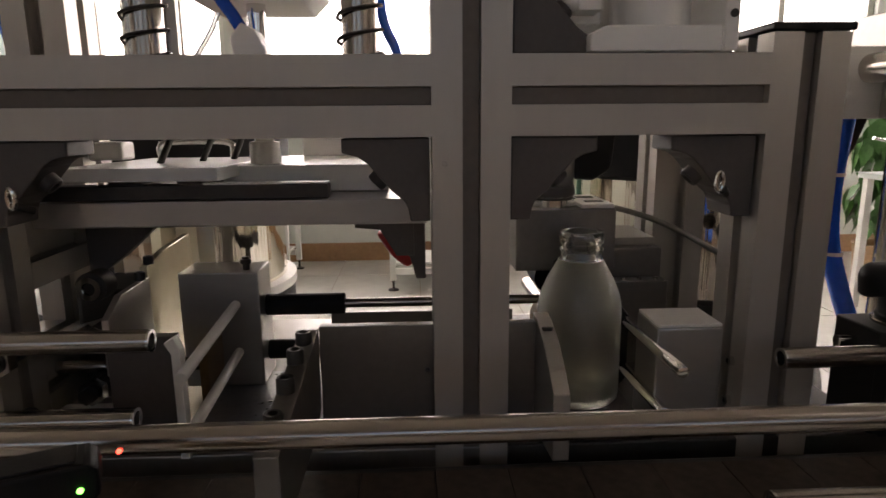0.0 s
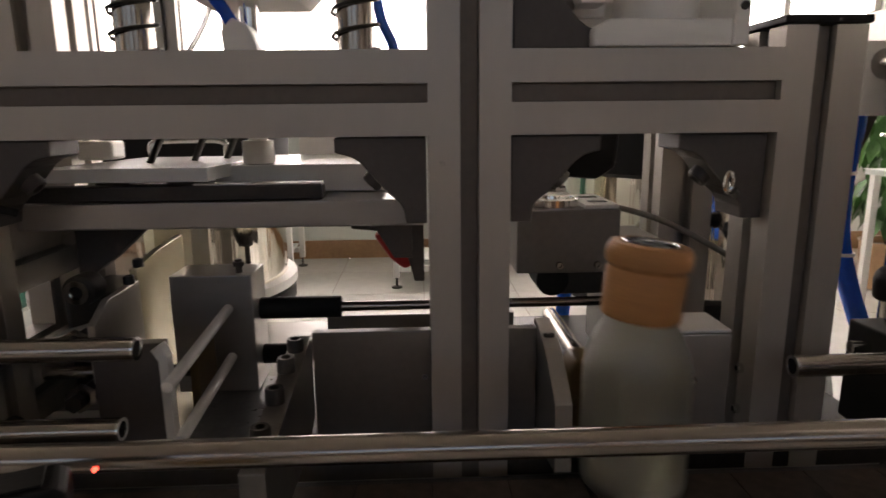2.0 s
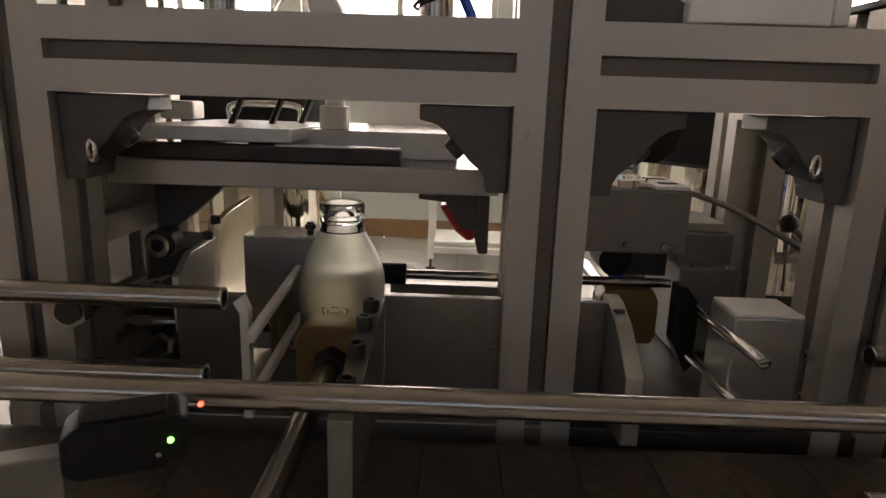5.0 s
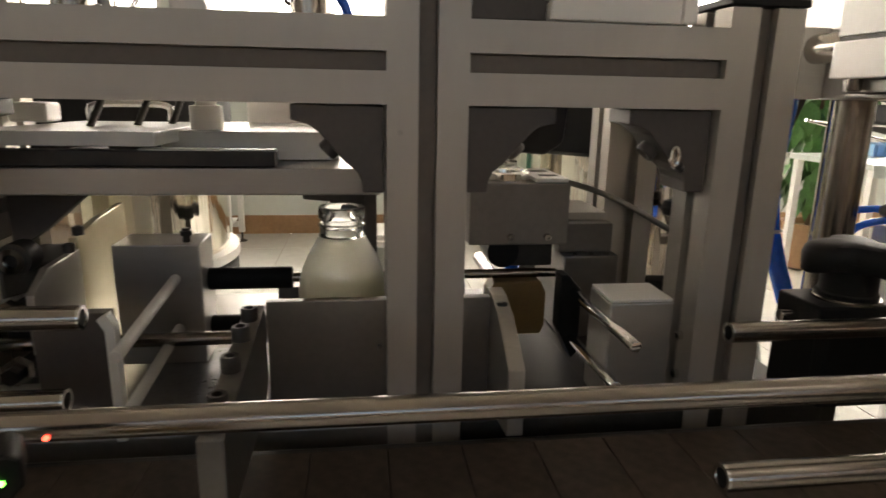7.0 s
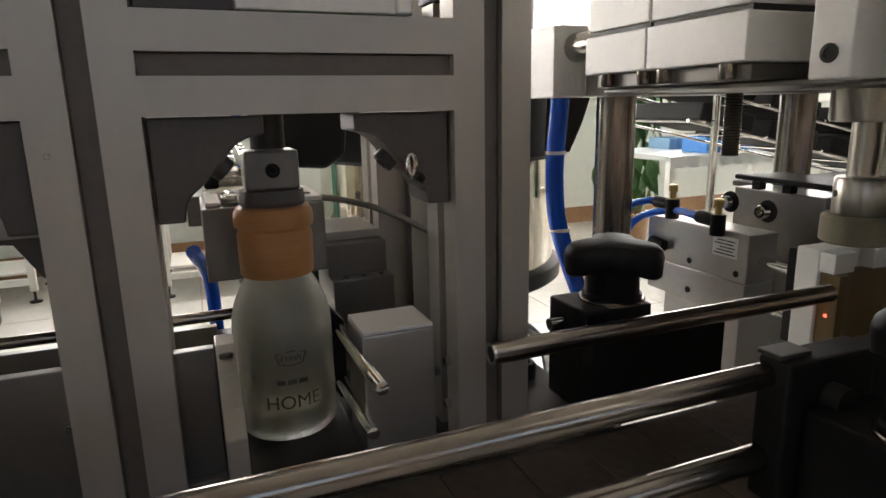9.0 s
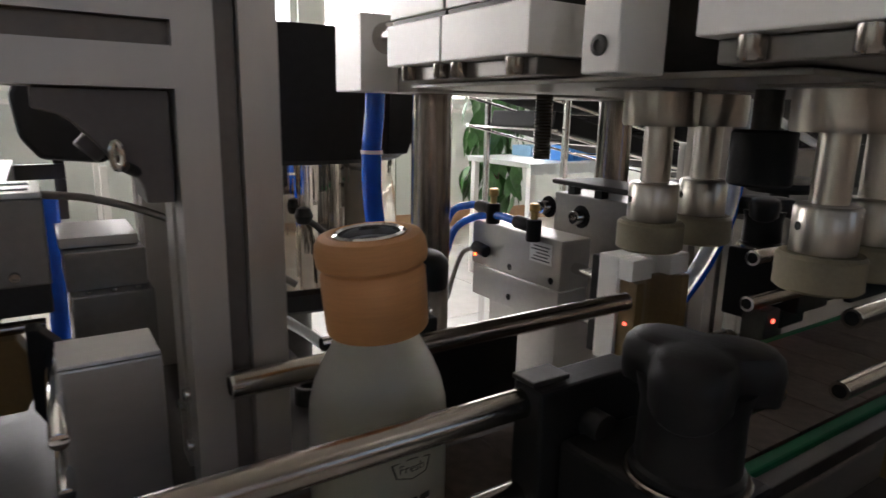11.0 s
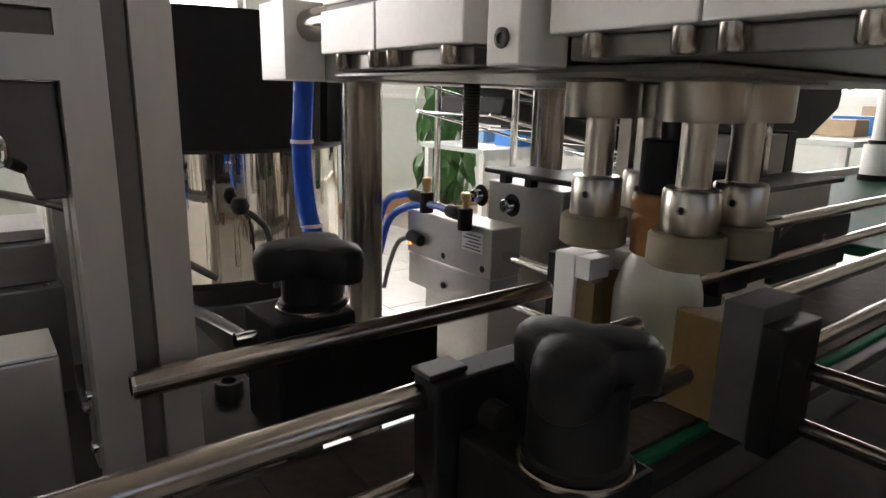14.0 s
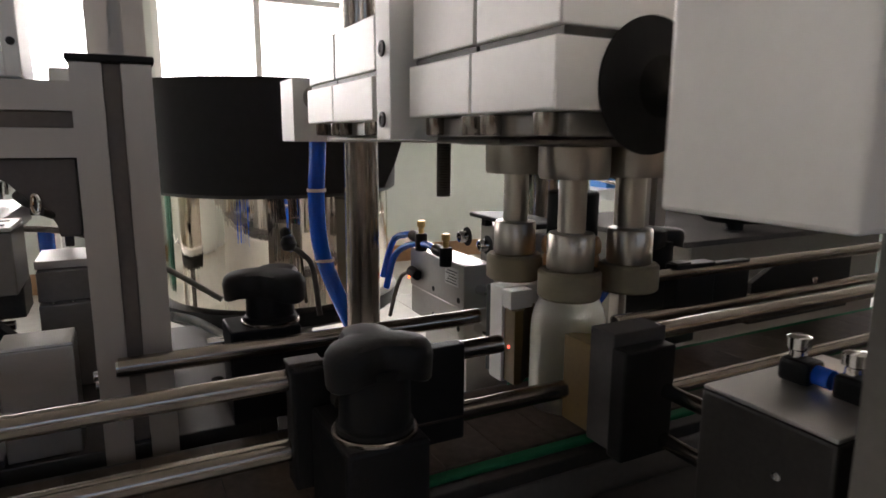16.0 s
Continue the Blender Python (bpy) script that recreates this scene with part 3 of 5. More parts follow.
for zz, r in ((0.986, 0.0032), (0.954, 0.0032)):
    part("back_rod", made(rod, (-0.1305, 0.0985, zz), (0.101 if zz > 0.97 else -0.06, 0.0985, zz), r, 16), STEEL, station, "steel back rod")
part("sleeve", made(rod, (-0.136, 0.0985, 0.986), (-0.078, 0.0985, 0.986), 0.0072, 20, bev=0.0008), RUBBER, station, "black rubber sleeve")
part("sleeve", made(rod, (-0.132, 0.0985, 0.954), (-0.09, 0.0985, 0.954), 0.0066, 20, bev=0.0008), RUBBER, station, "black rubber sleeve")
part("back_plate", made(box, -0.09, 0.04, 0.112, 0.118, TOP + 0.0005, 0.975, 0.0006), GREY_PLATE, station)

chute = thing("cap_chute", "grey steel cap outlet box with a round bright seat", "cap feeder")
bm = bmesh.new()
box(bm, 0.038, 0.1055, 0.090, 0.150, 1.008, 1.0495, 0.001)
part("body", bm, GREY_PLATE, chute)
part("seat_ring", made(lathe, [(0.012, 0), (0.0165, 0), (0.0165, 0.005), (0.0145, 0.006), (0.012, 0.005), (0.0115, 0.0015)], (0.066, 0.112, 1.0497), 36, False), CHROME, chute, "bright round seat")
part("seat_floor", made(lathe, [(0.0118, 0), (0.0118, 0.0008)], (0.066, 0.112, 1.0497), 30), DARK_STEEL, chute)
part("lid", made(box, 0.0825, 0.105, 0.093, 0.149, 1.0497, 1.0525, 0.0006), SILVER, chute, "pale slotted lid")
for yy in (0.103, 0.128):
    part("slot", made(box, 0.088, 0.100, yy, yy + 0.006, 1.0527, 1.0532, 0), DARK_STEEL, chute)
part("lower_block", made(box, 0.062, 0.105, 0.12, 0.16, 0.985, 1.0075, 0.001), DARK_STEEL, chute)
part("outlet", made(rod, (0.068, 0.118, 0.996), (0.068, 0.15, 0.996), 0.0115, 28), BLACK, chute, "dark round outlet")
for xx in (0.066, 0.091):
    bm = bmesh.new()
    cap_screw(bm, (xx, 0.0898, 1.0135), (0, -1, 0), 0.0024, 0.003)
    part("bolt", bm, STEEL, chute)
part("lid", made(box, 0.0405, 0.0485, 0.093, 0.149, 1.0497, 1.0525, 0.0006), SILVER, chute, "pale slotted lid")
part("block_strip", made(box, 0.044, 0.084, 0.134, 0.149, 1.0497, 1.0545, 0.0006), SILVER, chute)
part("fitting", made(rod, (0.046, 0.142, 1.0548), (0.046, 0.142, 1.066), 0.0045, 14, bev=0.001), BLACK, chute)
part("hose", made(tube, [(0.046, 0.142, 1.062), (0.040, 0.17, 1.068), (0.052, 0.21, 1.082), (0.070, 0.23, 1.098), (0.09, 0.24, 1.13)], 0.003), BLUE, chute, "blue air hose")
part("hose", made(tube, [(0.109, 0.25, 1.03), (0.109, 0.25, 0.965), (0.106, 0.25, 0.90)], 0.0065), BLUE, chute, "blue air hose")
part("hose", made(tube, [(0.03, 0.22, 1.0), (0.04, 0.25, 0.968), (0.042, 0.25, 0.90)], 0.0055), BLUE, chute, "blue air hose")
part("tail_arm", made(prism, [(0.151, 1.06), (0.26, 1.075), (0.26, 1.081), (0.151, 1.066)], "x", 0.063, 0.068, 0.0005), CHROME, chute)
part("hopper", made(prism, [(0.092, 1.100), (0.096, 1.068), (0.108, 1.052), (0.150, 1.048), (0.168, 1.060), (0.172, 1.100), (0.155, 1.125), (0.105, 1.125)], "y", 0.30, 0.36, 0.004), BLACK, chute, "black cap hopper")
part("hopper_stay", made(box, 0.116, 0.124, 0.338, 0.346, 1.0, 1.052, 0.001), DARK_STEEL, chute)
part("hopper_arm", made(box, 0.088, 0.124, 0.330, 0.3375, 1.034, 1.046, 0.001), DARK_STEEL, chute)
part("track", made(box, 0.030, 0.090, 0.151, 0.34, 1.03, 1.0495, 0.001), GREY_PLATE, chute)
part("track_rail", made(rod, (0.045, 0.152, 1.056), (0.02, 0.34, 1.066), 0.004, 14), CHROME, chute)
part("track_rail", made(rod, (0.08, 0.152, 1.056), (0.06, 0.34, 1.066), 0.004, 14), CHROME, chute)
for k in range(5):
    part("roller", made(rod, (0.036, 0.175 + 0.034 * k, 1.0605 + 0.0012 * k), (0.078, 0.172 + 0.034 * k, 1.0605 + 0.0012 * k), 0.0085, 18, bev=0.001), CHROME, chute, "bright feed roller")

for yy, zz in ((0.012, 0.972), (0.012, 0.948), (0.028, 0.960)):
    bm = bmesh.new()
    cap_screw(bm, (0.1508, yy, zz), (-1, 0, 0), 0.0028, 0.003)
    part("bolt", bm, CHROME, station, "small bright bolt")
drive = thing("drive_housing", "grey stepped gearbox housing on the deck", "gearbox")
part("lower_step", made(box, 0.113, 0.154, 0.115, 0.19, TOP + 0.0005, 0.993, 0.001), GREY_PLATE, drive)
part("upper_step", made(box, 0.112, 0.152, 0.125, 0.19, 0.9935, 1.015, 0.0006), GREY_PLATE, drive)
part("cap", made(box, 0.1105, 0.150, 0.135, 0.19, 1.0155, 1.0215, 0.0006), ALU_PLATE, drive)
for xx in (0.122, 0.134, 0.146):
    bm = bmesh.new()
    cap_screw(bm, (xx, 0.1185, 0.9932), (0, 0, 1), 0.0018, 0.0012)
    part("screw", bm, CHROME, drive)
solid("air_line", made(tube, [(0.10, 0.15, 1.045), (0.13, 0.155, 1.040), (0.165, 0.15, 1.028), (0.20, 0.13, 1.008), (0.235, 0.11, 0.985)], 0.0023), GREY_PLATE, "grey braided air line running to the corner post", "air hose")
side_motor = thing("side_motor", "dark geared motor with a bright collar inside the frame", "motor")
part("body", made(box, -0.246, -0.206, 0.075, 0.13, TOP + 0.0005, 1.004, 0.004), DARK_STEEL, side_motor)
part("collar", made(rod, (-0.227, 0.060, 1.010), (-0.227, 0.074, 1.010), 0.0095, 28), DARK_STEEL, side_motor)
bm = bmesh.new()
lathe(bm, [(0.0040, 0), (0.0072, 0), (0.0072, 0.003), (0.0040, 0.003)], seg=28, shut=False)
bm.transform(pose(-0.227, 0.0597, 1.010, 90, 0, 0))
part("ring", bm, CHROME, side_motor)
part("arm", made(prism, [(-0.246, 0.982), (-0.21, 0.992), (-0.205, 0.988), (-0.246, 0.972)], "y", 0.058, 0.0745, 0.001), GREY_PLATE, side_motor)
for zz in (0.985, 0.952):
    part("hex_bolt", made(rod, (-0.222, 0.0745, zz), (-0.222, 0.030, zz), 0.005, 6), DARK_STEEL, side_motor)
    part("nut", made(rod, (-0.222, 0.042, zz), (-0.222, 0.036, zz), 0.008, 6), STEEL, side_motor)
part("pale_block", made(box, -0.242, -0.203, 0.020, 0.045, TOP + 0.0005, TOP + 0.012, 0.001), SILVER, side_motor)
for rx, rz, yy in ((-0.231, 1.0715, 0.006), (0.130, 1.0755, 0.004)):
    lug = thing("lifting_eye", "small bright eye bolt beside the corner bracket", "eye bolt")
    bm = bmesh.new()
    ringpts = [(rx + 0.0018 * math.cos(a), yy - 0.002, rz + 0.005 * math.sin(a)) for a in (2 * math.pi * k / 16 for k in range(17))]
    tube(bm, ringpts, 0.0012, 8, 1)
    part("ring", bm, CHROME, lug)
    part("shank", made(rod, (rx + 0.002, yy - 0.002, rz - 0.004), (rx + 0.007, yy + 0.004, rz - 0.007), 0.0022, 12), DARK_STEEL, lug)


# ---- conveyor ----
CY = -0.064     # middle line of the conveyor
conveyor = thing("conveyor", "slat conveyor with round stainless guide rails and green edge strips", "conveyor")
part("bed", made(box, -1.6, 2.4, CY - 0.062, CY + 0.050, TOP - 0.07, TOP - 0.012, 0.002), GREY_PLATE, conveyor)
part("edge_strip", made(box, 0.25, 2.4, CY - 0.0515, CY - 0.0435, TOP - 0.0115, TOP - 0.001, 0.0015), GREEN, conveyor, "green plastic wear strip")
part("edge_strip", made(box, 0.42, 2.4, CY + 0.0435, CY + 0.0495, TOP - 0.0115, TOP - 0.001, 0.0015), GREEN, conveyor, "green plastic wear strip")
part("inner_rail", made(box, -1.6, 0.4195, CY + 0.0435, CY + 0.0495, TOP - 0.0115, TOP - 0.002, 0.0015), DARK_STEEL, conveyor)
part("inner_rail", made(box, -1.6, 0.2495, CY - 0.0515, CY - 0.0435, TOP - 0.0115, TOP - 0.002, 0.0015), DARK_STEEL, conveyor)
part("side_rail", made(box, -1.6, 2.4, CY - 0.0615, CY - 0.052, TOP - 0.0115, TOP - 0.003, 0.001), DARK_STEEL, conveyor)
for lx in (-1.4, -0.4, 0.6, 1.6, 2.3):
    part("leg", made(box, lx - 0.02, lx + 0.02, CY - 0.03, CY + 0.01, 0.0, TOP - 0.0705, 0.002), ALU, conveyor)


def guide_rail(a, b, y, z, r=0.0056):
    g = thing("guide_rail", "round stainless steel guide rail along the conveyor", "guide rail", group="conveyor guide rails")
    bm = bmesh.new()
    rod(bm, (a, y, z), (b, y, z), r, 28)
    part("tube", bm, STEEL, g)
    for e, s in ((a, -1), (b, 1)):
        bm = bmesh.new()
        lathe(bm, [(r * 0.70, 0), (r * 0.99, 0), (r * 0.99, 0.0012), (r * 0.70, 0.0012)], seg=28, shut=False)
        bm.transform(Matrix.Translation((e, y, z)) @ pose(0, 0, 0, 0, 90 * s, 0))
        part("rim", bm, CHROME, g)
        bm = bmesh.new()
        rod(bm, (e + s * 0.0002, y, z), (e + s * 0.0005, y, z), r * 0.72, 24)
        part("bore", bm, BLACK, g)
    return g


NY, FY = -0.1085, -0.0165
guide_rail(-1.5, 0.352, NY, 0.9980, 0.0051)
guide_rail(0.106, 0.398, NY, 0.9625)
guide_rail(-1.5, -0.157, -0.027, 1.0060)
guide_rail(-1.5, -0.168, -0.027, 0.9660)
guide_rail(0.162, 0.392, FY, 0.9845)
guide_rail(0.525, 2.3, FY, 0.9965)
guide_rail(0.525, 2.3, FY, 0.9625)
guide_rail(0.468, 2.3, NY, 0.9885)
guide_rail(0.468, 2.3, NY, 0.9460)


def rail_clamp(x, y, z, side, knob_z, wide=0.036):
    """A black clamp block that grips two rails, with a post and a lobed knob outside."""
    c = thing("rail_clamp", "black plastic rail clamp with a lobed knob", "rail clamp", group="rail clamps")
    o = side
    part("jaw", made(box, x - 0.012, x + wide, min(y, y + o * 0.0145), max(y, y + o * 0.0145), z - 0.052, z + 0.008, 0.0015), BLACK, c)
    part("jaw_bar", made(box, x + wide + 0.0002, x + 0.082, min(y, y + o * 0.0095), max(y, y + o * 0.0095), z - 0.048, z + 0.006, 0.0012), BLACK, c)
    part("jaw_lip", made(box, x - 0.0125, x + 0.004, min(y - o * 0.0005, y + o * 0.0105), max(y - o * 0.0005, y + o * 0.0105), z + 0.0082, z + 0.0102, 0.0006), DARK_STEEL, c)
    part("bracket", made(box, x - 0.004, x + wide - 0.003, min(y + o * 0.015, y + o * 0.068), max(y + o * 0.015, y + o * 0.068), z - 0.070, knob_z, 0.002), BLACK, c)
    part("cross_pin", made(rod, (x + 0.011, y + o * 0.005, z - 0.008), (x + 0.011, y + o * 0.022, z - 0.008), 0.0055, 18), DARK_STEEL, c)
    part("post", made(box, x + 0.002, x + 0.022, min(y + o * 0.026, y + o * 0.046), max(y + o * 0.026, y + o * 0.046), TOP - 0.12, z - 0.0705, 0.001), DARK_STEEL, c)
    k = moulded_knob("knob", (x + 0.0145, y + o * 0.0505, knob_z + 0.0003), "black moulded clamping knob", 0.0265, 4.6, 0.86)
    k.parent = c
    return c


rail_clamp(0.246, NY + 0.004, 0.9975, -1, 0.9875)
far_clamp = thing("rail_clamp", "black plastic rail clamp with a lobed knob", "rail clamp", group="rail clamps")
part("jaw", made(box, 0.222, 0.312, FY + 0.0015, FY + 0.012, 0.936, 0.984, 0.0012), BLACK, far_clamp)
part("bracket", made(box, 0.224, 0.268, FY + 0.0125, FY + 0.050, 0.932, 0.992, 0.0015), BLACK, far_clamp)
part("post", made(box, 0.232, 0.252, FY + 0.02, FY + 0.04, TOP - 0.09, 0.9315, 0.001), DARK_STEEL, far_clamp)
part("side_screw", made(rod, (0.222, FY + 0.03, 0.982), (0.212, FY + 0.03, 0.982), 0.0035, 14), CHROME, far_clamp)
kn = moulded_knob("knob", (0.252, 0.012, 0.9925), "black moulded clamping knob")
kn.parent = far_clamp
rail_clamp(0.60, FY - 0.004, 0.9965, 1, 0.9865)
for xx, zz, yy in ((-0.236, 1.0060, -0.027), (-0.236, 0.9660, -0.027)):
    b = thing("rail_holder", "steel rail holder bolt between the guide rails and the frame", "bracket", group="rail holders")
    part("shank", made(rod, (xx, yy + 0.004, zz - 0.012), (xx, yy + 0.030, zz - 0.012), 0.006, 18), DARK_STEEL, b)
    part("nut", made(rod, (xx, yy + 0.006, zz - 0.012), (xx, yy + 0.013, zz - 0.012), 0.009, 6), STEEL, b)

sensor = thing("photo_sensor", "black photo sensor with a green light on a rail bracket", "sensor")
SENSOR = pose(-0.1395, -0.1485, 1.0050, 0, 0, 24) @ Matrix.Scale(0.68, 4)


def on_sensor(bm):
    bm.transform(SENSOR)
    return bm


part("body", on_sensor(made(prism, [(-0.024, -0.010), (-0.024, 0.006), (-0.018, 0.011), (0.020, 0.011), (0.024, 0.008), (0.024, -0.004), (0.014, -0.013), (-0.018, -0.013)], "y", -0.011, 0.011, 0.0015)), BLACK, sensor)
part("cover", on_sensor(made(box, -0.016, 0.016, -0.0085, 0.0085, 0.0112, 0.0124, 0.0006)), BLACK, sensor, "black raised cover")
part("light", on_sensor(made(rod, (0.0165, -0.0112, 0.000), (0.0165, -0.0118, 0.000), 0.0013, 12)), GREENLED, sensor, "green indicator light")
part("screw", on_sensor(made(rod, (0.0115, -0.0112, -0.006), (0.0115, -0.0116, -0.006), 0.0012, 12)), STEEL, sensor)
part("bracket", on_sensor(made(box, -0.075, -0.0242, -0.006, 0.006, -0.150, -0.002, 0.001)), GREY_PLATE, sensor)
# Glowing disc in place of the laser spot that falls on the rail.
part("eye", made(rod, (-0.1330, -0.1142, 0.9965), (-0.1330, -0.1134, 0.9965), 0.0009, 10), LASER_RED, sensor, "red light spot")
# Invented block; it only carries the glowing disc of a red light spot.
eye = thing("photo_sensor", "added dark block holding a glowing red light spot beside the belt", "sensor")
part("body", made(box, 0.558, 0.578, -0.0138, 0.006, TOP - 0.0696, 0.950, 0.0015), DARK_STEEL, eye)
part("eye", made(rod, (0.568, -0.0139, 0.941), (0.568, -0.0144, 0.941), 0.0018, 12), LASER_RED, eye, "red light spot")


# ---- capping head ----
HX = 0.437      # line of the capping station
head = thing("capping_station", "silver cross beam on two polished columns", "machine")
for cx, cy in ((0.377, 0.18), (0.592, 0.18)):
    part("column", made(rod, (cx, cy, 0.80), (cx, cy, 1.50), 0.0165, 36), STEEL, head, "polished steel column")
part("end_plate", made(box, 0.313, 0.345, 0.178, 0.224, 1.107, 1.163, 0.001), SILVER, head, "silver end plate")
part("beam", made(box, 0.3455, 0.64, 0.150, 0.224, 1.107, 1.19, 0.0015), ALU_PLATE, head)
part("under_beam", made(box, 0.33, 0.62, -0.14, 0.1345, 1.1085, 1.1115, 0.001), GREY_PLATE, head)
part("shaft", made(rod, (0.334, 0.178, 1.146), (0.334, 0.06, 1.146), 0.0115, 28), STEEL, head, "round steel slide shaft")
part("shaft", made(rod, (0.356, -0.16, 1.131), (0.356, -0.2635, 1.131), 0.0115, 28), STEEL, head, "round steel slide shaft")
part("yoke_plate", made(box, 0.300, 0.3285, -0.080, -0.060, 1.110, 1.190, 0.001), SILVER, head, "silver plate with two socket screws")
part("yoke_web", made(box, 0.329, 0.60, -0.0795, -0.0605, 1.1118, 1.190, 0.001), DARK_STEEL, head)
for zz in (1.121, 1.158):
    bm = bmesh.new()
    cap_screw(bm, (0.2999, -0.070, zz), (-1, 0, 0), 0.0042, 0.0012)
    part("socket_screw", bm, DARK_STEEL, head)
part("front_plate", made(box, 0.305, 0.43, -0.318, -0.264, 1.092, 1.36, 0.0015), SILVER, head, "large silver front plate")
# Same profile as the posts, coloured darker to carry its shade.
part("front_leg", made(extrusion, "z", (0.407, -0.300), 0.0, 1.0915), GREY_PLATE, head, "front leg, its grey darkened in place of shade")
part("thread_rod", made(rod, (0.425, 0.10, 1.107), (0.425, 0.10, 1.060), 0.0062, 18), DARK_STEEL, head, "dark threaded rod")
for k in range(20):
    part("thread", made(lathe, [(0.0062, 0), (0.0070, 0.0006), (0.0062, 0.0012)], (0.425, 0.10, 1.0605 + 0.0023 * k), 16, False), STEEL, head)
part("crown_plate", made(box, 0.34, 0.63, 0.12, 0.24, 1.46, 1.48, 0.002), ALU_PLATE, head)


SPINNING = []   # collars and rollers that turn with their spindle


def spindle(x, y, parent):
    """A driven spindle: bearing housing, shaft, collar and rubber roller."""
    part("housing", made(lathe, [(0.0205, 1.088), (0.0213, 1.090), (0.0213, 1.1068)], (x, y, 0), 36), TURNED, parent, "round bearing housing")
    part("spindle_shaft", made(rod, (x, y, 1.0555), (x, y, 1.088), 0.0085, 22), TURNED, parent, "steel spindle shaft")
    collar = part("collar", made(lathe, [(0.0142, 1.0325), (0.0145, 1.0335), (0.0145, 1.0535), (0.0135, 1.055), (0.0086, 1.0552)], seg=30), TURNED, parent, "bright collar")
    collar.location = (x, y, 0)
    part("pin_hole", made(rod, (-0.0128, 0.0060, 1.045), (-0.0133, 0.0063, 1.045), 0.0022, 12), BLACK, collar)
    roller = part("roller", made(lathe, [(0.0178, 1.0145), (0.0195, 1.016), (0.0195, 1.0305), (0.0180, 1.0322)], seg=36), ROLLER, parent, "worn beige rubber roller")
    roller.location = (x, y, 0)
    SPINNING.extend((ob, x, y) for ob in (collar, roller))


def jaw(name, y0, ys, y1, sy, label):
    """Two stacked silver blocks side by side along y, bolted to a plate, with two spindles."""
    j = thing(name, label, "capping jaw", group="capping jaws")
    for a, b in ((y0, ys), (ys, y1)):
        lo, hi = min(a, b) + 0.0005, max(a, b) - 0.0005
        part("lower_block", made(box, 0.307, 0.56, lo, hi, 1.1215, 1.1470, 0.001), SILVER, j)
        part("upper_block", made(box, 0.309, 0.558, lo + 0.0006, hi - 0.0006, 1.1505, 1.182, 0.001), SILVER, j)
        # Dark filler stands in for the shaded gap between the two layers.
        part("shim", made(box, 0.311, 0.556, lo + 0.001, hi - 0.001, 1.1472, 1.1503, 0), DARK_STEEL, j)
    lo, hi = min(y0, y1), max(y0, y1)
    part("base_plate", made(box, 0.316, 0.555, lo + 0.004, hi - 0.004, 1.1122, 1.1212, 0.001), GREY_PLATE, j)
    part("spindle_plate", made(box, HX - 0.055, HX + 0.055, sy - 0.024, sy + 0.024, 1.1068, 1.1120, 0.001), GREY_PLATE, j)
    for yy in (y0 + (ys - y0) * 0.3, ys - (ys - y0) * 0.12, ys + (y1 - ys) * 0.14, y1 - (y1 - ys) * 0.22):
        bm = bmesh.new()
        cap_screw(bm, (0.313, yy, 1.1212), (0, 0, -1), 0.0048, 0.0085)
        part("bolt", bm, STEEL, j, "steel socket head bolt")
    spindle(HX - 0.024, sy, j)
    spindle(HX + 0.024, sy, j)
    return j


jaw_back = jaw("rear_jaw", 0.126, 0.060, -0.018, -0.014, "rear capping jaw of silver blocks with two rubber rollers")
jaw_front = jaw("front_jaw", -0.108, -0.172, -0.232, -0.113, "front capping jaw of silver blocks with two rubber rollers")
part("bore_ring", made(rod, (0.351, -0.2322, 1.131), (0.351, -0.2330, 1.131), 0.0255, 40), BLACK, jaw_front, "black round bore")

presser = thing("press_pad", "black rubber press pad on a steel rod above the cap", "press pad")
part("pad", made(lathe, [(0.0155, 1.0605), (0.0168, 1.062), (0.0168, 1.089), (0.0155, 1.0905)], (HX, CY, 0), 36), RUBBER, presser)
part("stem", made(rod, (HX, CY, 1.0907), (HX, CY, 1.20), 0.0075, 20), DARK_STEEL, presser)


# ---- bottle gripping cylinders ----
cyl = thing("guided_cylinder", "grey guided air cylinder with blue hoses and a paper label", "air cylinder")
part("body", made(box, 0.440, 0.472, 0.088, 0.206, 0.956, 0.997, 0.0012), ALU_PLATE, cyl)
part("lower_body", made(box, 0.4408, 0.472, 0.089, 0.205, 0.926, 0.9555, 0.0012), ALU_PLATE, cyl)
part("tool_plate", made(box, 0.4725, 0.502, 0.080, 0.172, 0.926, 1.027, 0.0015), ALU_PLATE, cyl)
part("side_block", made(box, 0.5025, 0.54, 0.074, 0.165, 0.926, 1.024, 0.0015), GREY_PLATE, cyl)
part("bearing", made(lathe, [(0.0052, 0), (0.0105, 0), (0.0105, 0.002), (0.0052, 0.002)], (0, 0, 0), 26, False), DARK_STEEL, cyl, "dark rod bearing")
cyl.children[-1].matrix_local = pose(0.456, 0.0878, 0.974, 90, 0, 0)
part("cover", made(prism, [(0.468, 0.036), (0.512, 0.030), (0.520, 0.128), (0.474, 0.140)], "z", 1.0352, 1.0395, 0.0015), BLACK, cyl, "thin black cover plate")
for yy in (0.118, 0.088):
    part("cover_leg", made(box, 0.480, 0.488, yy, yy + 0.008, 1.0273, 1.035, 0.0005), BLACK, cyl)
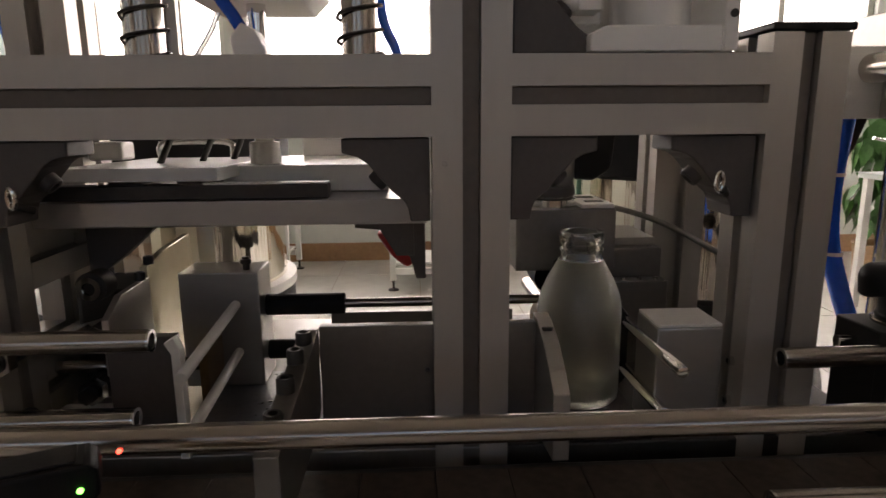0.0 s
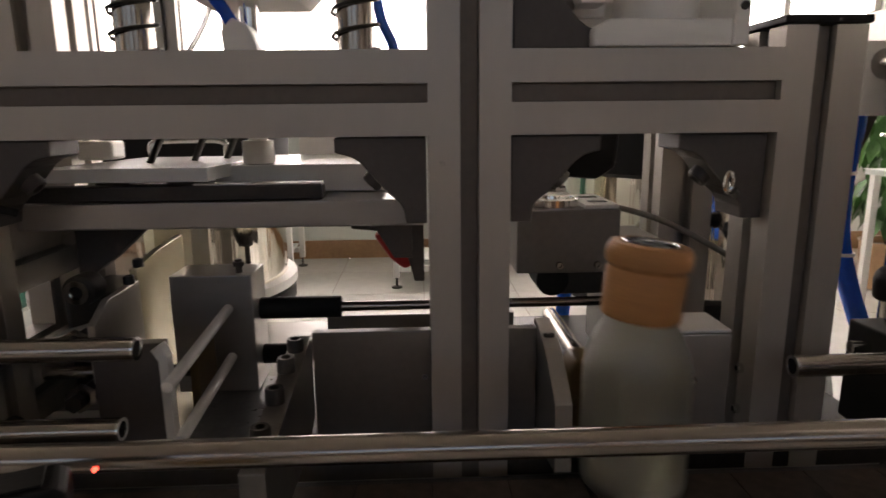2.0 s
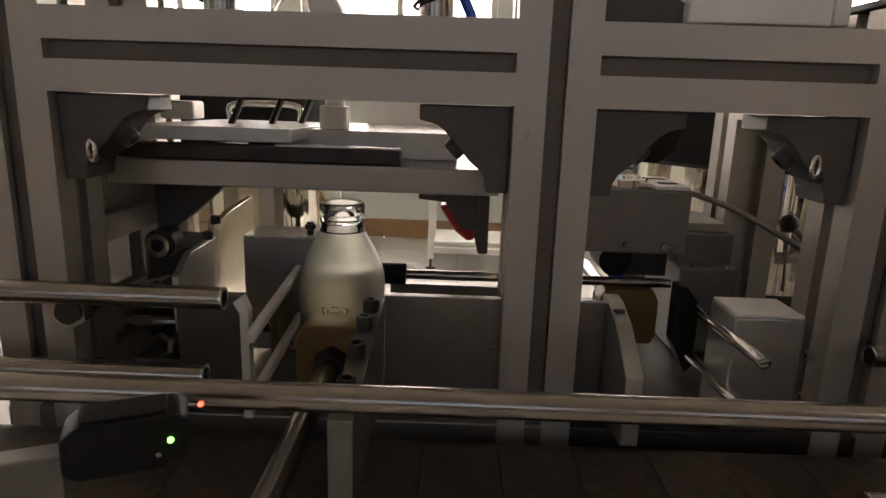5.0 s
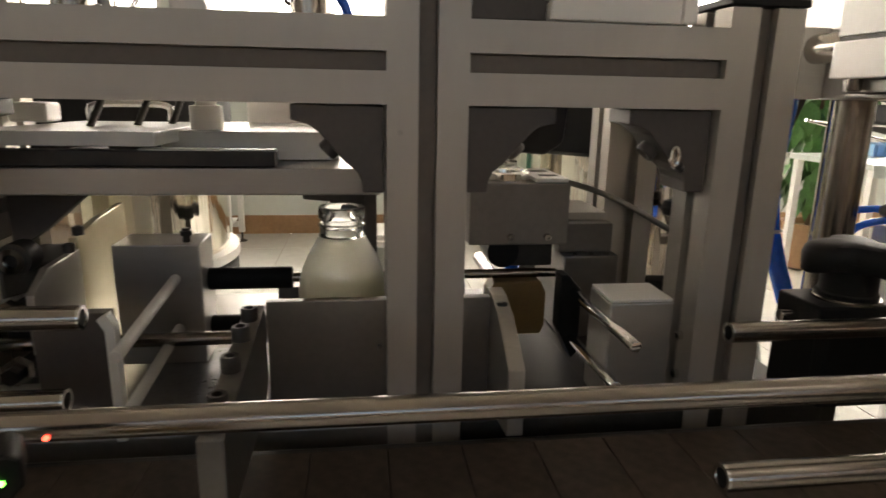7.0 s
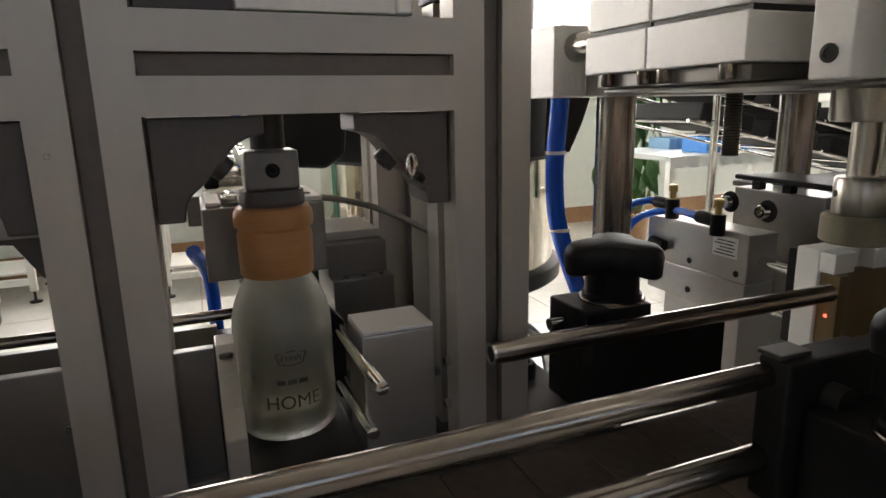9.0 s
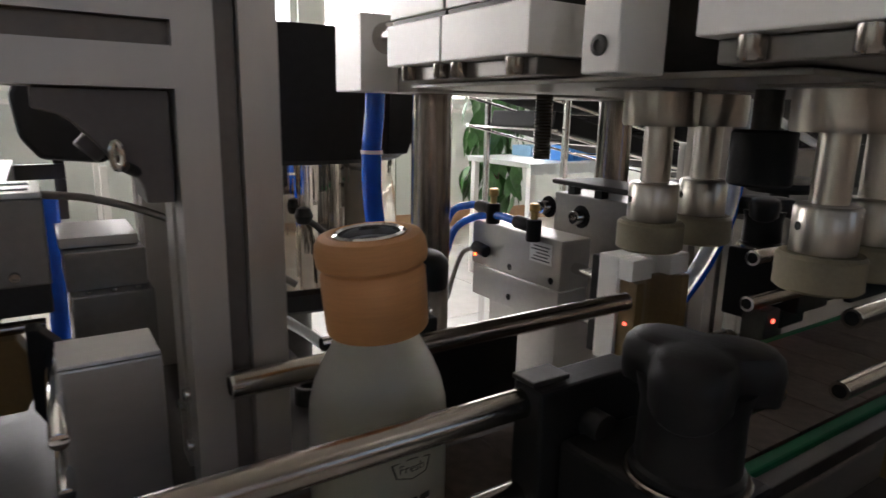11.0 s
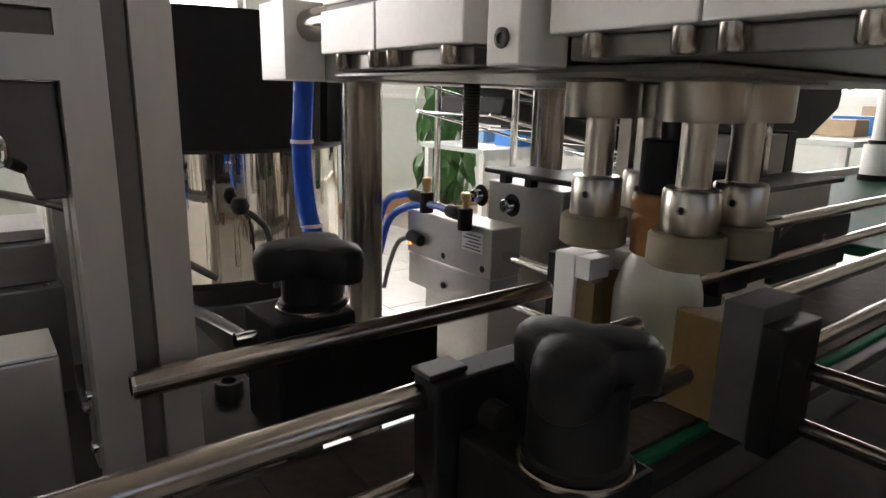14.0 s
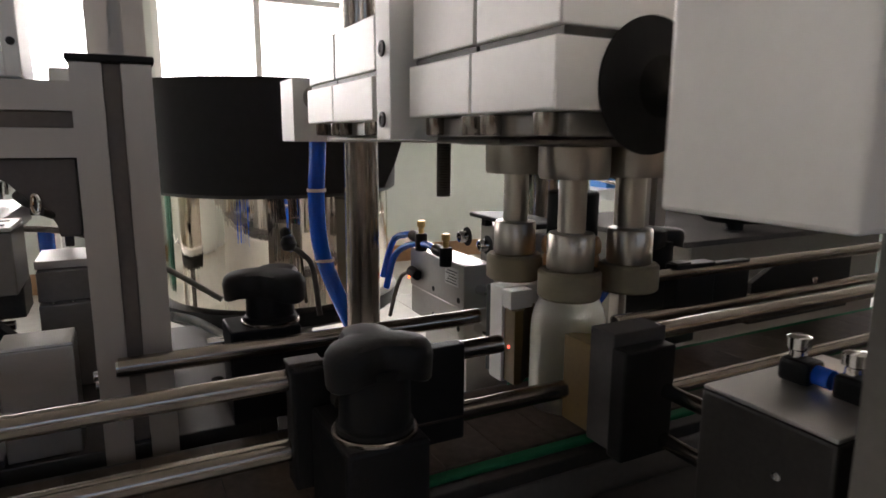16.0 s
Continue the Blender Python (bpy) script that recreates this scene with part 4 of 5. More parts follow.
for yy, zz, r in ((0.101, 1.012, 0.0072), (0.140, 1.015, 0.0072)):
    bm = bmesh.new()
    rod(bm, (0, 0, 0.0), (0, 0, 0.0004), r * 1.3, 28)
    bm.transform(Matrix.Translation((0.4724, yy, zz)) @ pose(0, 0, 0, 0, -90, 0))
    part("recess", bm, BLACK, cyl, "dark counterbore")
    bm = bmesh.new()
    cap_screw(bm, (0, 0, 0.0006), (0, 0, 1), r * 0.8, 0.009)
    bm.transform(Matrix.Translation((0.4724, yy, zz)) @ pose(0, 0, 0, 0, -90, 0))
    part("bolt", bm, CHROME, cyl, "bright socket bolt in a recess")
part("label", made(box, 0.4393, 0.4398, 0.098, 0.124, 0.975, 0.992, 0), PAPER, cyl, "small white printed label")
for k in range(5):
    part("print_bar", made(box, 0.4390, 0.4392, 0.100 + 0.002 * (k % 2), 0.122 - 0.003 * (k % 3), 0.9770 + 0.0028 * k, 0.9780 + 0.0028 * k, 0), PRINT, cyl)
for yy in (0.15, 0.098):
    for zz in (0.936, 0.963):
        part("screw_hole", made(rod, (0.4402, yy, zz), (0.4396, yy, zz), 0.0028, 14), BLACK, cyl)
for yy, zz, hz in ((0.172, 1.010, 0.0), (0.118, 1.004, 0.0)):
    part("elbow", made(rod, (0.437, yy, zz - 0.012), (0.437, yy, zz + 0.006), 0.0062, 16, bev=0.001), BLACK, cyl, "black push-in elbow")
    part("elbow_arm", made(rod, (0.437, yy, zz), (0.437, yy + 0.022, zz + 0.001), 0.0056, 16, bev=0.001), BLACK, cyl)
    part("valve_screw", made(lathe, [(0.0028, 0), (0.0028, 0.006), (0.0042, 0.007), (0.0042, 0.012), (0.003, 0.013)], (0.437, yy, zz + 0.006), 16), BRASS, cyl, "brass valve screw")
part("hose", made(tube, [(0.437, 0.14, 1.005), (0.437, 0.165, 1.006), (0.432, 0.195, 1.0), (0.425, 0.215, 0.985), (0.42, 0.225, 0.95)], 0.0035), BLUE, cyl, "blue air hose")
part("hose", made(tube, [(0.437, 0.194, 1.011), (0.434, 0.205, 1.010), (0.428, 0.225, 1.0), (0.42, 0.235, 0.96)], 0.0035), BLUE, cyl, "blue air hose")
part("sensor", made(rod, (0.436, 0.178, 0.971), (0.436, 0.196, 0.973), 0.0055, 16, bev=0.001), BLACK, cyl, "black reed switch")
part("led", made(rod, (0.4308, 0.188, 0.968), (0.4300, 0.188, 0.968), 0.0013, 10), ORANGELED, cyl, "small glowing orange light")
part("cable", made(tube, [(0.435, 0.196, 0.972), (0.43, 0.207, 0.965), (0.425, 0.213, 0.945), (0.42, 0.216, 0.92)], 0.0022), GREY_PLATE, cyl)
part("mount", made(box, 0.45, 0.52, 0.10, 0.19, TOP - 0.07, 0.9255, 0.001), ALU_PLATE, cyl)


def grip_pad(name, y, o, label):
    """An amber pad on a pale carrier with two rods; o points away from the bottle."""
    g = thing(name, label, "gripper pad", group="bottle gripper pads")
    def yy(a, b):
        return (min(y + o * a, y + o * b), max(y + o * a, y + o * b))
    a, b = yy(0, 0.014 if o > 0 else 0.026)
    bm = bmesh.new()
    arc = [(HX - 0.026, a if o > 0 else b), (HX - 0.020, a if o > 0 else b)]
    for k in range(9):
        t = -1 + 2 * k / 8
        arc.append((HX + 0.019 * t, (a if o > 0 else b) + o * 0.010 * (1 - t * t)))
    arc += [(HX + 0.026, a if o > 0 else b), (HX + 0.026, b if o > 0 else a), (HX - 0.026, b if o > 0 else a)]
    prism(bm, arc, "z", 0.936, 0.991, 0.0006)
    part("pad", bm, PAD, g, "amber polyurethane pad")
    if o > 0:
        a, b = yy(0.0142, 0.031)
        part("carrier", made(box, HX - 0.028, HX + 0.028, a, b, 0.934, 1.0055, 0.001), SILVER, g, "pale carrier block")
        a, b = yy(0.003, 0.0141)
        for u, v in ((-0.028, -0.009), (0.009, 0.028)):
            part("carrier_lip", made(box, HX + u, HX + v, a, b, 0.9915, 1.005, 0.0008), SILVER, g)
        a, b = yy(0.0312, 0.038)
        part("back_plate", made(box, HX - 0.027, HX + 0.028, a, b, 0.936, 1.003, 0.0008), BLACK, g, "black back plate")
    else:
        a, b = yy(0.0262, 0.046)
        # Near carrier is coloured darker than the far one in place of shade.
        part("carrier", made(box, HX - 0.028, HX + 0.012, a, b, 0.934, 1.004, 0.001), DULL, g, "carrier block in a dark grey that stands in for shade")
    return g


pad_far = grip_pad("far_grip_pad", -0.010, 1, "amber gripper pad on a grey carrier behind the bottle")
pad_near = grip_pad("near_grip_pad", -0.153, -1, "amber gripper pad on a grey carrier before the bottle")
# The laser spot on the pad is a glowing disc too.
part("laser_spot", made(rod, (HX - 0.0265, -0.003, 0.963), (HX - 0.0262, -0.003, 0.963), 0.0011, 12), LASER_RED, pad_far, "red light spot")
for zz in (0.990, 0.953):
    part("push_rod", made(rod, (HX + 0.019, 0.0285, zz - 0.016), (HX + 0.019, 0.15, zz - 0.016), 0.0045, 16), CHROME, pad_far, "chrome push rod")
    part("push_rod", made(rod, (HX + 0.002, -0.2115, zz - 0.020 if zz > 0.97 else zz - 0.013), (HX + 0.002, -0.270, zz - 0.020 if zz > 0.97 else zz - 0.013), 0.0045, 16), STEEL, pad_near, "steel push rod")
part("mount_block", made(box, HX - 0.030, HX + 0.008, -0.2112, -0.1993, 0.932, 0.997, 0.0015), BLACK, pad_near, "black mounting block")
near_cyl = thing("near_air_cylinder", "grey guided air cylinder on a dark steel bench beside the conveyor", "air cylinder")
# Grey housing shaded by colour: dark sides, pale sheet on top.
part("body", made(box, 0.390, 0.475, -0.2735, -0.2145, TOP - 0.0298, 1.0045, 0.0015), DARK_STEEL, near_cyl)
part("top_cover", made(box, 0.3905, 0.4745, -0.2730, -0.2150, 1.0047, 1.0067, 0.0006), ALU_PLATE, near_cyl, "pale top sheet carrying the light on the housing")
for yy, zz in ((-0.228, 0.954), (-0.252, 0.982)):
    bm = bmesh.new()
    cap_screw(bm, (0.3899, yy, zz), (-1, 0, 0), 0.0020, 0.0008)
    part("screw", bm, CHROME, near_cyl, "small bright screw")
for yy in (-0.230, -0.254):
    part("valve_body", made(box, 0.424, 0.437, yy - 0.009, yy + 0.005, 1.0069, 1.0175, 0.002), BLACK, near_cyl, "black push-in fitting")
    part("valve_screw", made(lathe, [(0.0036, 0), (0.0036, 0.003), (0.0050, 0.004), (0.0050, 0.009), (0.003, 0.010)], (0.4305, yy, 1.0177), 16), CHROME, near_cyl, "bright valve screw")
    part("hose", made(tube, [(0.4305, yy - 0.0092, 1.0122), (0.4303, yy - 0.012, 1.0122), (0.430, yy - 0.0165, 1.0122)], 0.0044), BLUE, near_cyl, "blue air hose")
part("bench", made(prism, [(0.30, -0.62), (1.8, -0.62), (1.8, -0.129), (0.30, -0.129)], "z", TOP - 0.045, TOP - 0.03, 0.001), DULL, near_cyl)
part("bench_leg", made(box, 0.66, 0.70, -0.45, -0.41, 0.0, TOP - 0.0455, 0.002), ALU, near_cyl)
for xx in (0.80, 0.86):
    part("fitting", made(rod, (xx, -0.22, TOP - 0.03), (xx, -0.22, TOP + 0.01), 0.010, 18, bev=0.002), BLACK, near_cyl)
    part("fitting_top", made(rod, (xx, -0.22, TOP + 0.0105), (xx, -0.22, TOP + 0.022), 0.006, 16), CHROME, near_cyl)
part("hose", made(tube, [(0.87, -0.22, TOP - 0.005), (0.92, -0.24, TOP - 0.004), (0.96, -0.30, TOP - 0.01), (1.0, -0.40, TOP - 0.2)], 0.006), BLUE, near_cyl, "blue air hose")


# ---- side unit beyond the capping head ----
unit = thing("labelling_unit", "grey machine housing with a black guide plate beyond the capping head", "machine")
part("base", made(box, 0.80, 1.22, 0.15, 0.42, 0.20, 0.978, 0.003), GREY_PLATE, unit)
part("ledge", made(box, 0.78, 1.24, 0.14, 0.43, 0.9785, 0.986, 0.0015), DULL, unit)
part("housing", made(box, 1.02, 1.20, 0.22, 0.42, 0.9865, 1.05, 0.002), GREY_PLATE, unit)
part("clamp_knob", made(lathe, [(0.012, 0.9865), (0.012, 0.996), (0.040, 0.999), (0.048, 1.006), (0.048, 1.012), (0.038, 1.018), (0.0, 1.020)], (0.93, 0.19, 0), 28), BLACK, unit, "black round clamping knob")
part("bracket", made(box, 1.10, 1.115, 0.205, 0.2195, 0.9865, 1.075, 0.001), STEEL, unit)
part("motor", made(box, 1.06, 1.16, 0.24, 0.36, 1.0505, 1.085, 0.004), BLACK, unit, "black motor")
part("hose", made(tube, [(1.105, 0.21, 1.06), (1.07, 0.2, 1.052), (1.02, 0.2, 1.06), (0.96, 0.22, 1.09), (0.92, 0.25, 1.12)], 0.006), CLEAR, unit, "clear hose")
part("hood_arm", made(box, 1.19, 1.2, 0.40, 0.415, 0.9865, 1.30, 0.002), DARK_STEEL, unit)
part("hood", made(prism, [(1.19, 1.30), (1.92, 1.30), (1.88, 1.09), (1.74, 1.02), (1.55, 1.02), (1.42, 1.06), (1.19, 1.12)], "y", 0.4155, 0.43, 0.003), BLACK, unit, "black hood plate")
part("end_cover", made(box, 1.2005, 1.235, 0.22, 0.42, 0.9865, 1.055, 0.003), BLACK, unit, "black end cover")
part("foot", made(box, 0.85, 0.90, 0.2, 0.25, 0.0, 0.1995, 0.002), ALU, unit)
part("foot", made(box, 1.15, 1.20, 0.2, 0.25, 0.0, 0.1995, 0.002), ALU, unit)
deflect = thing("guide_plate", "black slotted guide plate between the far rails", "guide plate")
part("plate", made(prism, [(0.70, 0.934), (0.86, 0.934), (0.86, 0.989), (0.735, 0.991), (0.70, 0.975)], "y", -0.0105, -0.004, 0.001), BLACK, deflect)
part("slot", made(box, 0.795, 0.803, -0.0112, -0.0106, 0.958, 0.972, 0.0002), CHROME, deflect, "bright slot")
part("stay", made(box, 0.76, 0.80, -0.0039, 0.149, 0.935, 0.945, 0.001), DARK_STEEL, deflect)


# ---- pushers ----
def pusher(name, x, y, z, o, length, label):
    """An amber push pad on a dark piston rod along y."""
    p = thing(name, label, "pusher", (x, y, z), group="bottle pushers")
    part("pad", made(prism, [(-0.017, -0.018), (0.017, -0.018), (0.020, -0.012), (0.020, 0.012), (0.016, 0.020), (-0.016, 0.020), (-0.020, 0.012), (-0.020, -0.012)], "y", 0.0, o * 0.020, 0.0012), PAD, p, "amber polyurethane push pad")
    part("nut", made(rod, (0, o * 0.0203, 0), (0, o * 0.030, 0), 0.0095, 6), DARK_STEEL, p)
    part("piston_rod", made(rod, (0, o * 0.0303, 0), (0, o * length, 0), 0.0055, 20), STEEL, p, "steel piston rod")
    return p


PZ = 0.963
push_in = pusher("front_pusher", -0.118, -0.150, PZ, -1, 0.16, "amber pusher on a steel rod that moves bottles off the conveyor")
push_out = pusher("rear_pusher", 0.072, 0.090, PZ, 1, 0.14, "amber pusher on a steel rod that moves bottles onto the conveyor")
shift = thing("side_pusher", "amber side pusher that slides bottles along the channel", "pusher", (-0.152, 0.052, PZ), group="bottle pushers")
part("pad", made(box, 0.0, 0.005, -0.016, 0.016, -0.018, 0.018, 0.001), PAD, shift, "amber polyurethane push pad")
part("piston_rod", made(rod, (-0.0003, 0, 0), (-0.16, 0, 0), 0.004, 18), STEEL, shift)

gripper = thing("cap_gripper", "dark pick and place cap gripper with two fingers", "gripper")
part("stem", made(rod, (0, 0, 0.028), (0, 0, 0.13), 0.0085, 20), DARK_STEEL, gripper)
part("body", made(box, -0.013, 0.013, -0.011, 0.011, 0.008, 0.0275, 0.0015), GREY_PLATE, gripper)
part("collar", made(lathe, [(0.0155, 0.0), (0.0165, 0.002), (0.0155, 0.0078)], seg=28), BRACKET, gripper)
bm = bmesh.new()
cap_screw(bm, (0, -0.0112, 0.018), (0, -1, 0), 0.0035, 0.003)
part("screw", bm, BLACK, gripper)


# ---- bottles ----
def bottle(name, label):
    b = thing(name, label, "bottle", group="diffuser bottles")
    out = [(0.0, 0.0), (0.0232, 0.0), (0.0252, 0.0025), (0.0256, 0.006), (0.0256, 0.056), (0.0251, 0.062), (0.0234, 0.069), (0.0200, 0.077), (0.0160, 0.084), (0.0135, 0.0885)]
    inn = [(0.0095, 0.0886), (0.0130, 0.082), (0.0205, 0.068), (0.0226, 0.056), (0.0228, 0.008), (0.0205, 0.005), (0.0, 0.0045)]
    part("glass", made(lathe, out + inn, seg=48, shut=False), FROST, b, "frosted glass")
    rim = [(0.0096, 0.0888), (0.0133, 0.0888), (0.0124, 0.092), (0.0122, 0.0935), (0.0132, 0.0942), (0.0132, 0.0956), (0.0122, 0.0964), (0.0122, 0.0985), (0.0133, 0.0992), (0.0134, 0.1040), (0.0126, 0.1058), (0.0104, 0.1058), (0.0096, 0.1045), (0.0096, 0.0888)]
    part("neck", made(lathe, rim, seg=44, shut=False), GLASS, b, "clear threaded glass neck")
    part("liquid", made(lathe, [(0.0, 0.0052), (0.0203, 0.0054), (0.0225, 0.0085), (0.0223, 0.056), (0.0202, 0.067), (0.0, 0.067)], seg=40, shut=False), LIQUID, b, "pale oil")
    for text, size, z in (("Fresh", 0.0046, 0.0442), ("HOME", 0.0100, 0.0185)):
        c = bpy.data.curves.new("lettering", "FONT")
        c.body, c.size, c.align_x = text, size, "CENTER"
        o = bpy.data.objects.new("tmp", c)
        me = bpy.data.meshes.new_from_object(o)
        bpy.data.objects.remove(o)
        for v in me.vertices:
            a = v.co.x / 0.0257
            v.co = (0.0257 * math.sin(a), -0.0257 * math.cos(a), z + v.co.y)
        me.materials.clear()
        me.materials.append(PRINT)
        q = new("lettering", me)
        q.parent = b
        tagged(q, "dark printed lettering")
    bm = bmesh.new()
    shield = [(-0.31, 0.6), (0.0, 0.95), (0.31, 0.6), (0.24, -0.7), (0.0, -1.0), (-0.24, -0.7)]
    for k in range(6):
        quad = []
        for (a, s), f in ((shield[k], 1.0), (shield[(k + 1) % 6], 1.0), (shield[(k + 1) % 6], 0.90), (shield[k], 0.90)):
            quad.append(bm.verts.new((0.0258 * math.sin(a * f), -0.0258 * math.cos(a * f), 0.0455 + 0.0042 * s * f)))
        bm.faces.new(quad)
    for u0, u1 in ((-0.30, -0.14), (-0.10, 0.08), (0.12, 0.30)):
        bm.faces.new([bm.verts.new((0.0258 * math.sin(a), -0.0258 * math.cos(a), z)) for a, z in ((u0, 0.0315), (u1, 0.0315), (u1, 0.0340), (u0, 0.0340))])
    part("emblem", bm, PRINT, b, "dark printed emblem")
    return b


LIQUID = mat("pale_oil", (0.93, 0.90, 0.70), 0.15, 0, 0.03, 20, trans=0.9)


def wooden_cap(name, label):
    c = thing(name, label, "cap", group="wooden caps")
    prof = [(0.0145, 0.0), (0.0178, 0.0003), (0.0184, 0.0012), (0.0187, 0.012), (0.0187, 0.0215), (0.0181, 0.0226), (0.0178, 0.0236), (0.0183, 0.0246), (0.0196, 0.0256), (0.0199, 0.029), (0.0195, 0.0325), (0.0180, 0.0350), (0.0150, 0.0358), (0.0134, 0.0352), (0.0131, 0.0340)]
    part("body", made(lathe, prof + [(0.0125, 0.0300), (0.0, 0.0300)], seg=48, shut=False), WOOD, c, "turned pale wood")
    part("insert", made(lathe, [(0.0128, 0.0302), (0.0130, 0.0356), (0.0118, 0.0362), (0.0108, 0.0356), (0.0106, 0.0305)], seg=40, shut=False), CHROME, c, "bright metal ring")
    part("plug", made(lathe, [(0.0105, 0.0302), (0.0104, 0.0322), (0.0040, 0.0330), (0.0034, 0.0316), (0.0, 0.0314)], seg=32, shut=False), DARK_STEEL, c, "dark plug inside the ring")
    return c


bottle_a = bottle("bottle", "frosted glass diffuser bottle that gets a wooden cap")
bottle_b = bottle("bottle", "frosted glass diffuser bottle filled with pale oil")
cap_a = wooden_cap("wooden_cap", "turned pale wooden bottle cap with a metal insert")
cap_b = wooden_cap("wooden_cap", "turned pale wooden bottle cap with a metal insert")
CAPZ = 0.0835   # height of a seated cap's foot over the bottle's base


# ---- tanks and hoses behind ----
def bowl_feeder(x, y, r, z0, z1, z2, label):
    t = thing("bowl_feeder", label, "bowl feeder", group="bowl feeders")
    part("drum", made(lathe, [(r, z0), (r, z1)], (x, y, 0), 96), TANK, t, "mirror polished steel drum")
    part("base_ring", made(lathe, [(r + 0.006, z0 - 0.03), (r + 0.012, z0 - 0.025), (r + 0.012, z0 - 0.004), (r + 0.004, z0 - 0.0005)], (x, y, 0), 80), BLACK, t)
    part("bowl", made(lathe, [(r + 0.004, z1 + 0.0005), (r + 0.012, z1 + 0.006), (r + 0.016, z2 - 0.02), (r + 0.022, z2), (r + 0.014, z2), (r + 0.008, z2 - 0.02), (0.0, z2 - 0.07)], (x, y, 0), 80, False), BLACK, t, "black plastic bowl")
    part("pedestal", made(lathe, [(r * 0.45, 0.0), (r * 0.45, 0.02), (r * 0.28, 0.03), (r * 0.28, z0 - 0.0305)], (x, y, 0), 48), DARK_STEEL, t)
    return t


bowl_feeder(0.405, 0.68, 0.188, 0.862, 1.024, 1.19, "vibrating bowl feeder with a black bowl on a polished drum")
bowl_feeder(-0.43, 0.70, 0.185, 0.845, 1.045, 1.16, "vibrating bowl feeder with a polished drum on a pale foot")
part("drum_ring", made(lathe, [(0.186, 0.846), (0.200, 0.848), (0.200, 0.862), (0.186, 0.864)], (-0.43, 0.70, 0), 80), WHITE, bpy.data.objects["bowl_feeder.001"], "white foot ring")
flap = thing("feeder_flap", "black flap hopper leaning from the bowl feeder", "hopper")
part("flap", made(prism, [(0.487, 1.15), (0.560, 1.16), (0.530, 1.075), (0.512, 1.038), (0.483, 1.038)], "y", 0.455, 0.475, 0.002), BLACK, flap)
solid("cream_guard", made(prism, [(-0.2455, 0.195), (-0.232, 0.182), (-0.219, 0.180), (-0.205, 0.187), (-0.196, 0.201), (-0.198, 0.203), (-0.207, 0.190), (-0.219, 0.184), (-0.230, 0.186), (-0.2435, 0.198)], "z", TOP + 0.0003, 1.046, 0.0005), CREAM, "curved cream plastic guard standing on the deck", "guard")
main_hose = thing("blue_hose", "thick blue air hose with cable ties down from the head", "air hose")
part("hose", made(tube, [(0.345, 0.215, 1.15), (0.347, 0.222, 1.10), (0.345, 0.225, 1.05), (0.348, 0.225, 1.0), (0.362, 0.225, 0.955), (0.385, 0.225, 0.90)], 0.0085, 16), BLUE, main_hose)
for zz in (1.057, 0.985):
    part("cable_tie", made(lathe, [(0.0088, 0), (0.0096, 0.0), (0.0096, 0.003), (0.0088, 0.003)], (0.3455 if zz > 1 else 0.352, 0.225, zz), 20, False), WHITE, main_hose)
ball = thing("ball_lever", "black ball knob on a thin bent lever", "lever")
part("ball", made(lathe, [(0.0, -0.012), (0.008, -0.009), (0.0115, 0.0), (0.008, 0.009), (0.0, 0.012)], (0.369, 0.455, 0.967), 20, False), BLACK, ball)
part("stem", made(tube, [(0.371, 0.455, 0.963), (0.388, 0.455, 0.950), (0.402, 0.455, 0.928), (0.410, 0.455, 0.86)], 0.004), DARK_STEEL, ball)
solid("steel_cable", made(tube, [(0.196, 0.09, 0.982), (0.215, 0.10, 0.972), (0.243, 0.10, 0.950), (0.262, 0.10, 0.925), (0.27, 0.10, 0.86)], 0.0034), CLEAR, "clear hose curving down beside the corner post", "air hose")
right_base = thing("side_deck", "grey steel deck behind the conveyor", "deck plate")
part("deck", made(box, 0.44, 0.74, 0.055, 0.22, TOP - 0.085, TOP - 0.0702, 0.001), DARK_STEEL, right_base)
part("leg", made(box, 0.66, 0.70, 0.10, 0.14, 0.0, TOP - 0.0855, 0.001), ALU, right_base)
bm = bmesh.new()
cap_screw(bm, (0.222, 0.06, TOP), (0, 0, 1), 0.008, 0.010)
solid("deck_bolt", bm, DARK_STEEL, "dark socket head bolt on the deck", "bolt")
spiral = thing("braided_hose", "clear hose braided with blue lines behind the head", "air hose")
part("clip", made(rod, (0.602, 0.05, 1.11), (0.602, 0.05, 1.118), 0.012, 16), BLACK, spiral)
part("clear_line", made(tube, [(0.600, 0.05, 1.14), (0.599, 0.05, 1.08), (0.594, 0.05, 1.018), (0.570, 0.05, 0.981), (0.544, 0.05, 0.955), (0.51, 0.05, 0.93)], 0.0062), CLEAR, spiral)
part("blue_line", made(tube, [(0.610, 0.052, 1.14), (0.609, 0.052, 1.08), (0.604, 0.052, 1.016), (0.580, 0.052, 0.975), (0.554, 0.052, 0.949), (0.52, 0.052, 0.924)], 0.0045), BLUE, spiral)
rear_leg = thing("rear_stand", "slotted aluminium stand behind the capping head", "stand")
part("post", made(extrusion, "z", (0.70, 0.14), 0.0, 1.30), ALU, rear_leg)


# ---- far side of the workshop ----
def table(name, x0, x1, y0, y1, z, label):
    t = thing(name, label, "table")
    part("top", made(box, x0, x1, y0, y1, z - 0.03, z, 0.006), TABLETOP, t)
    for a in (x0 + 0.04, x1 - 0.04):
        for b in (y0 + 0.04, y1 - 0.04):
            part("leg", made(box, a - 0.02, a + 0.02, b - 0.02, b + 0.02, 0, z - 0.0305, 0.002), WHITE, t)
    return t


table("work_table", 2.55, 3.9, 2.55, 3.2, 0.80, "white workshop table with blue bins on it")
bm = bmesh.new()
rng = random.Random(11)
rows = []
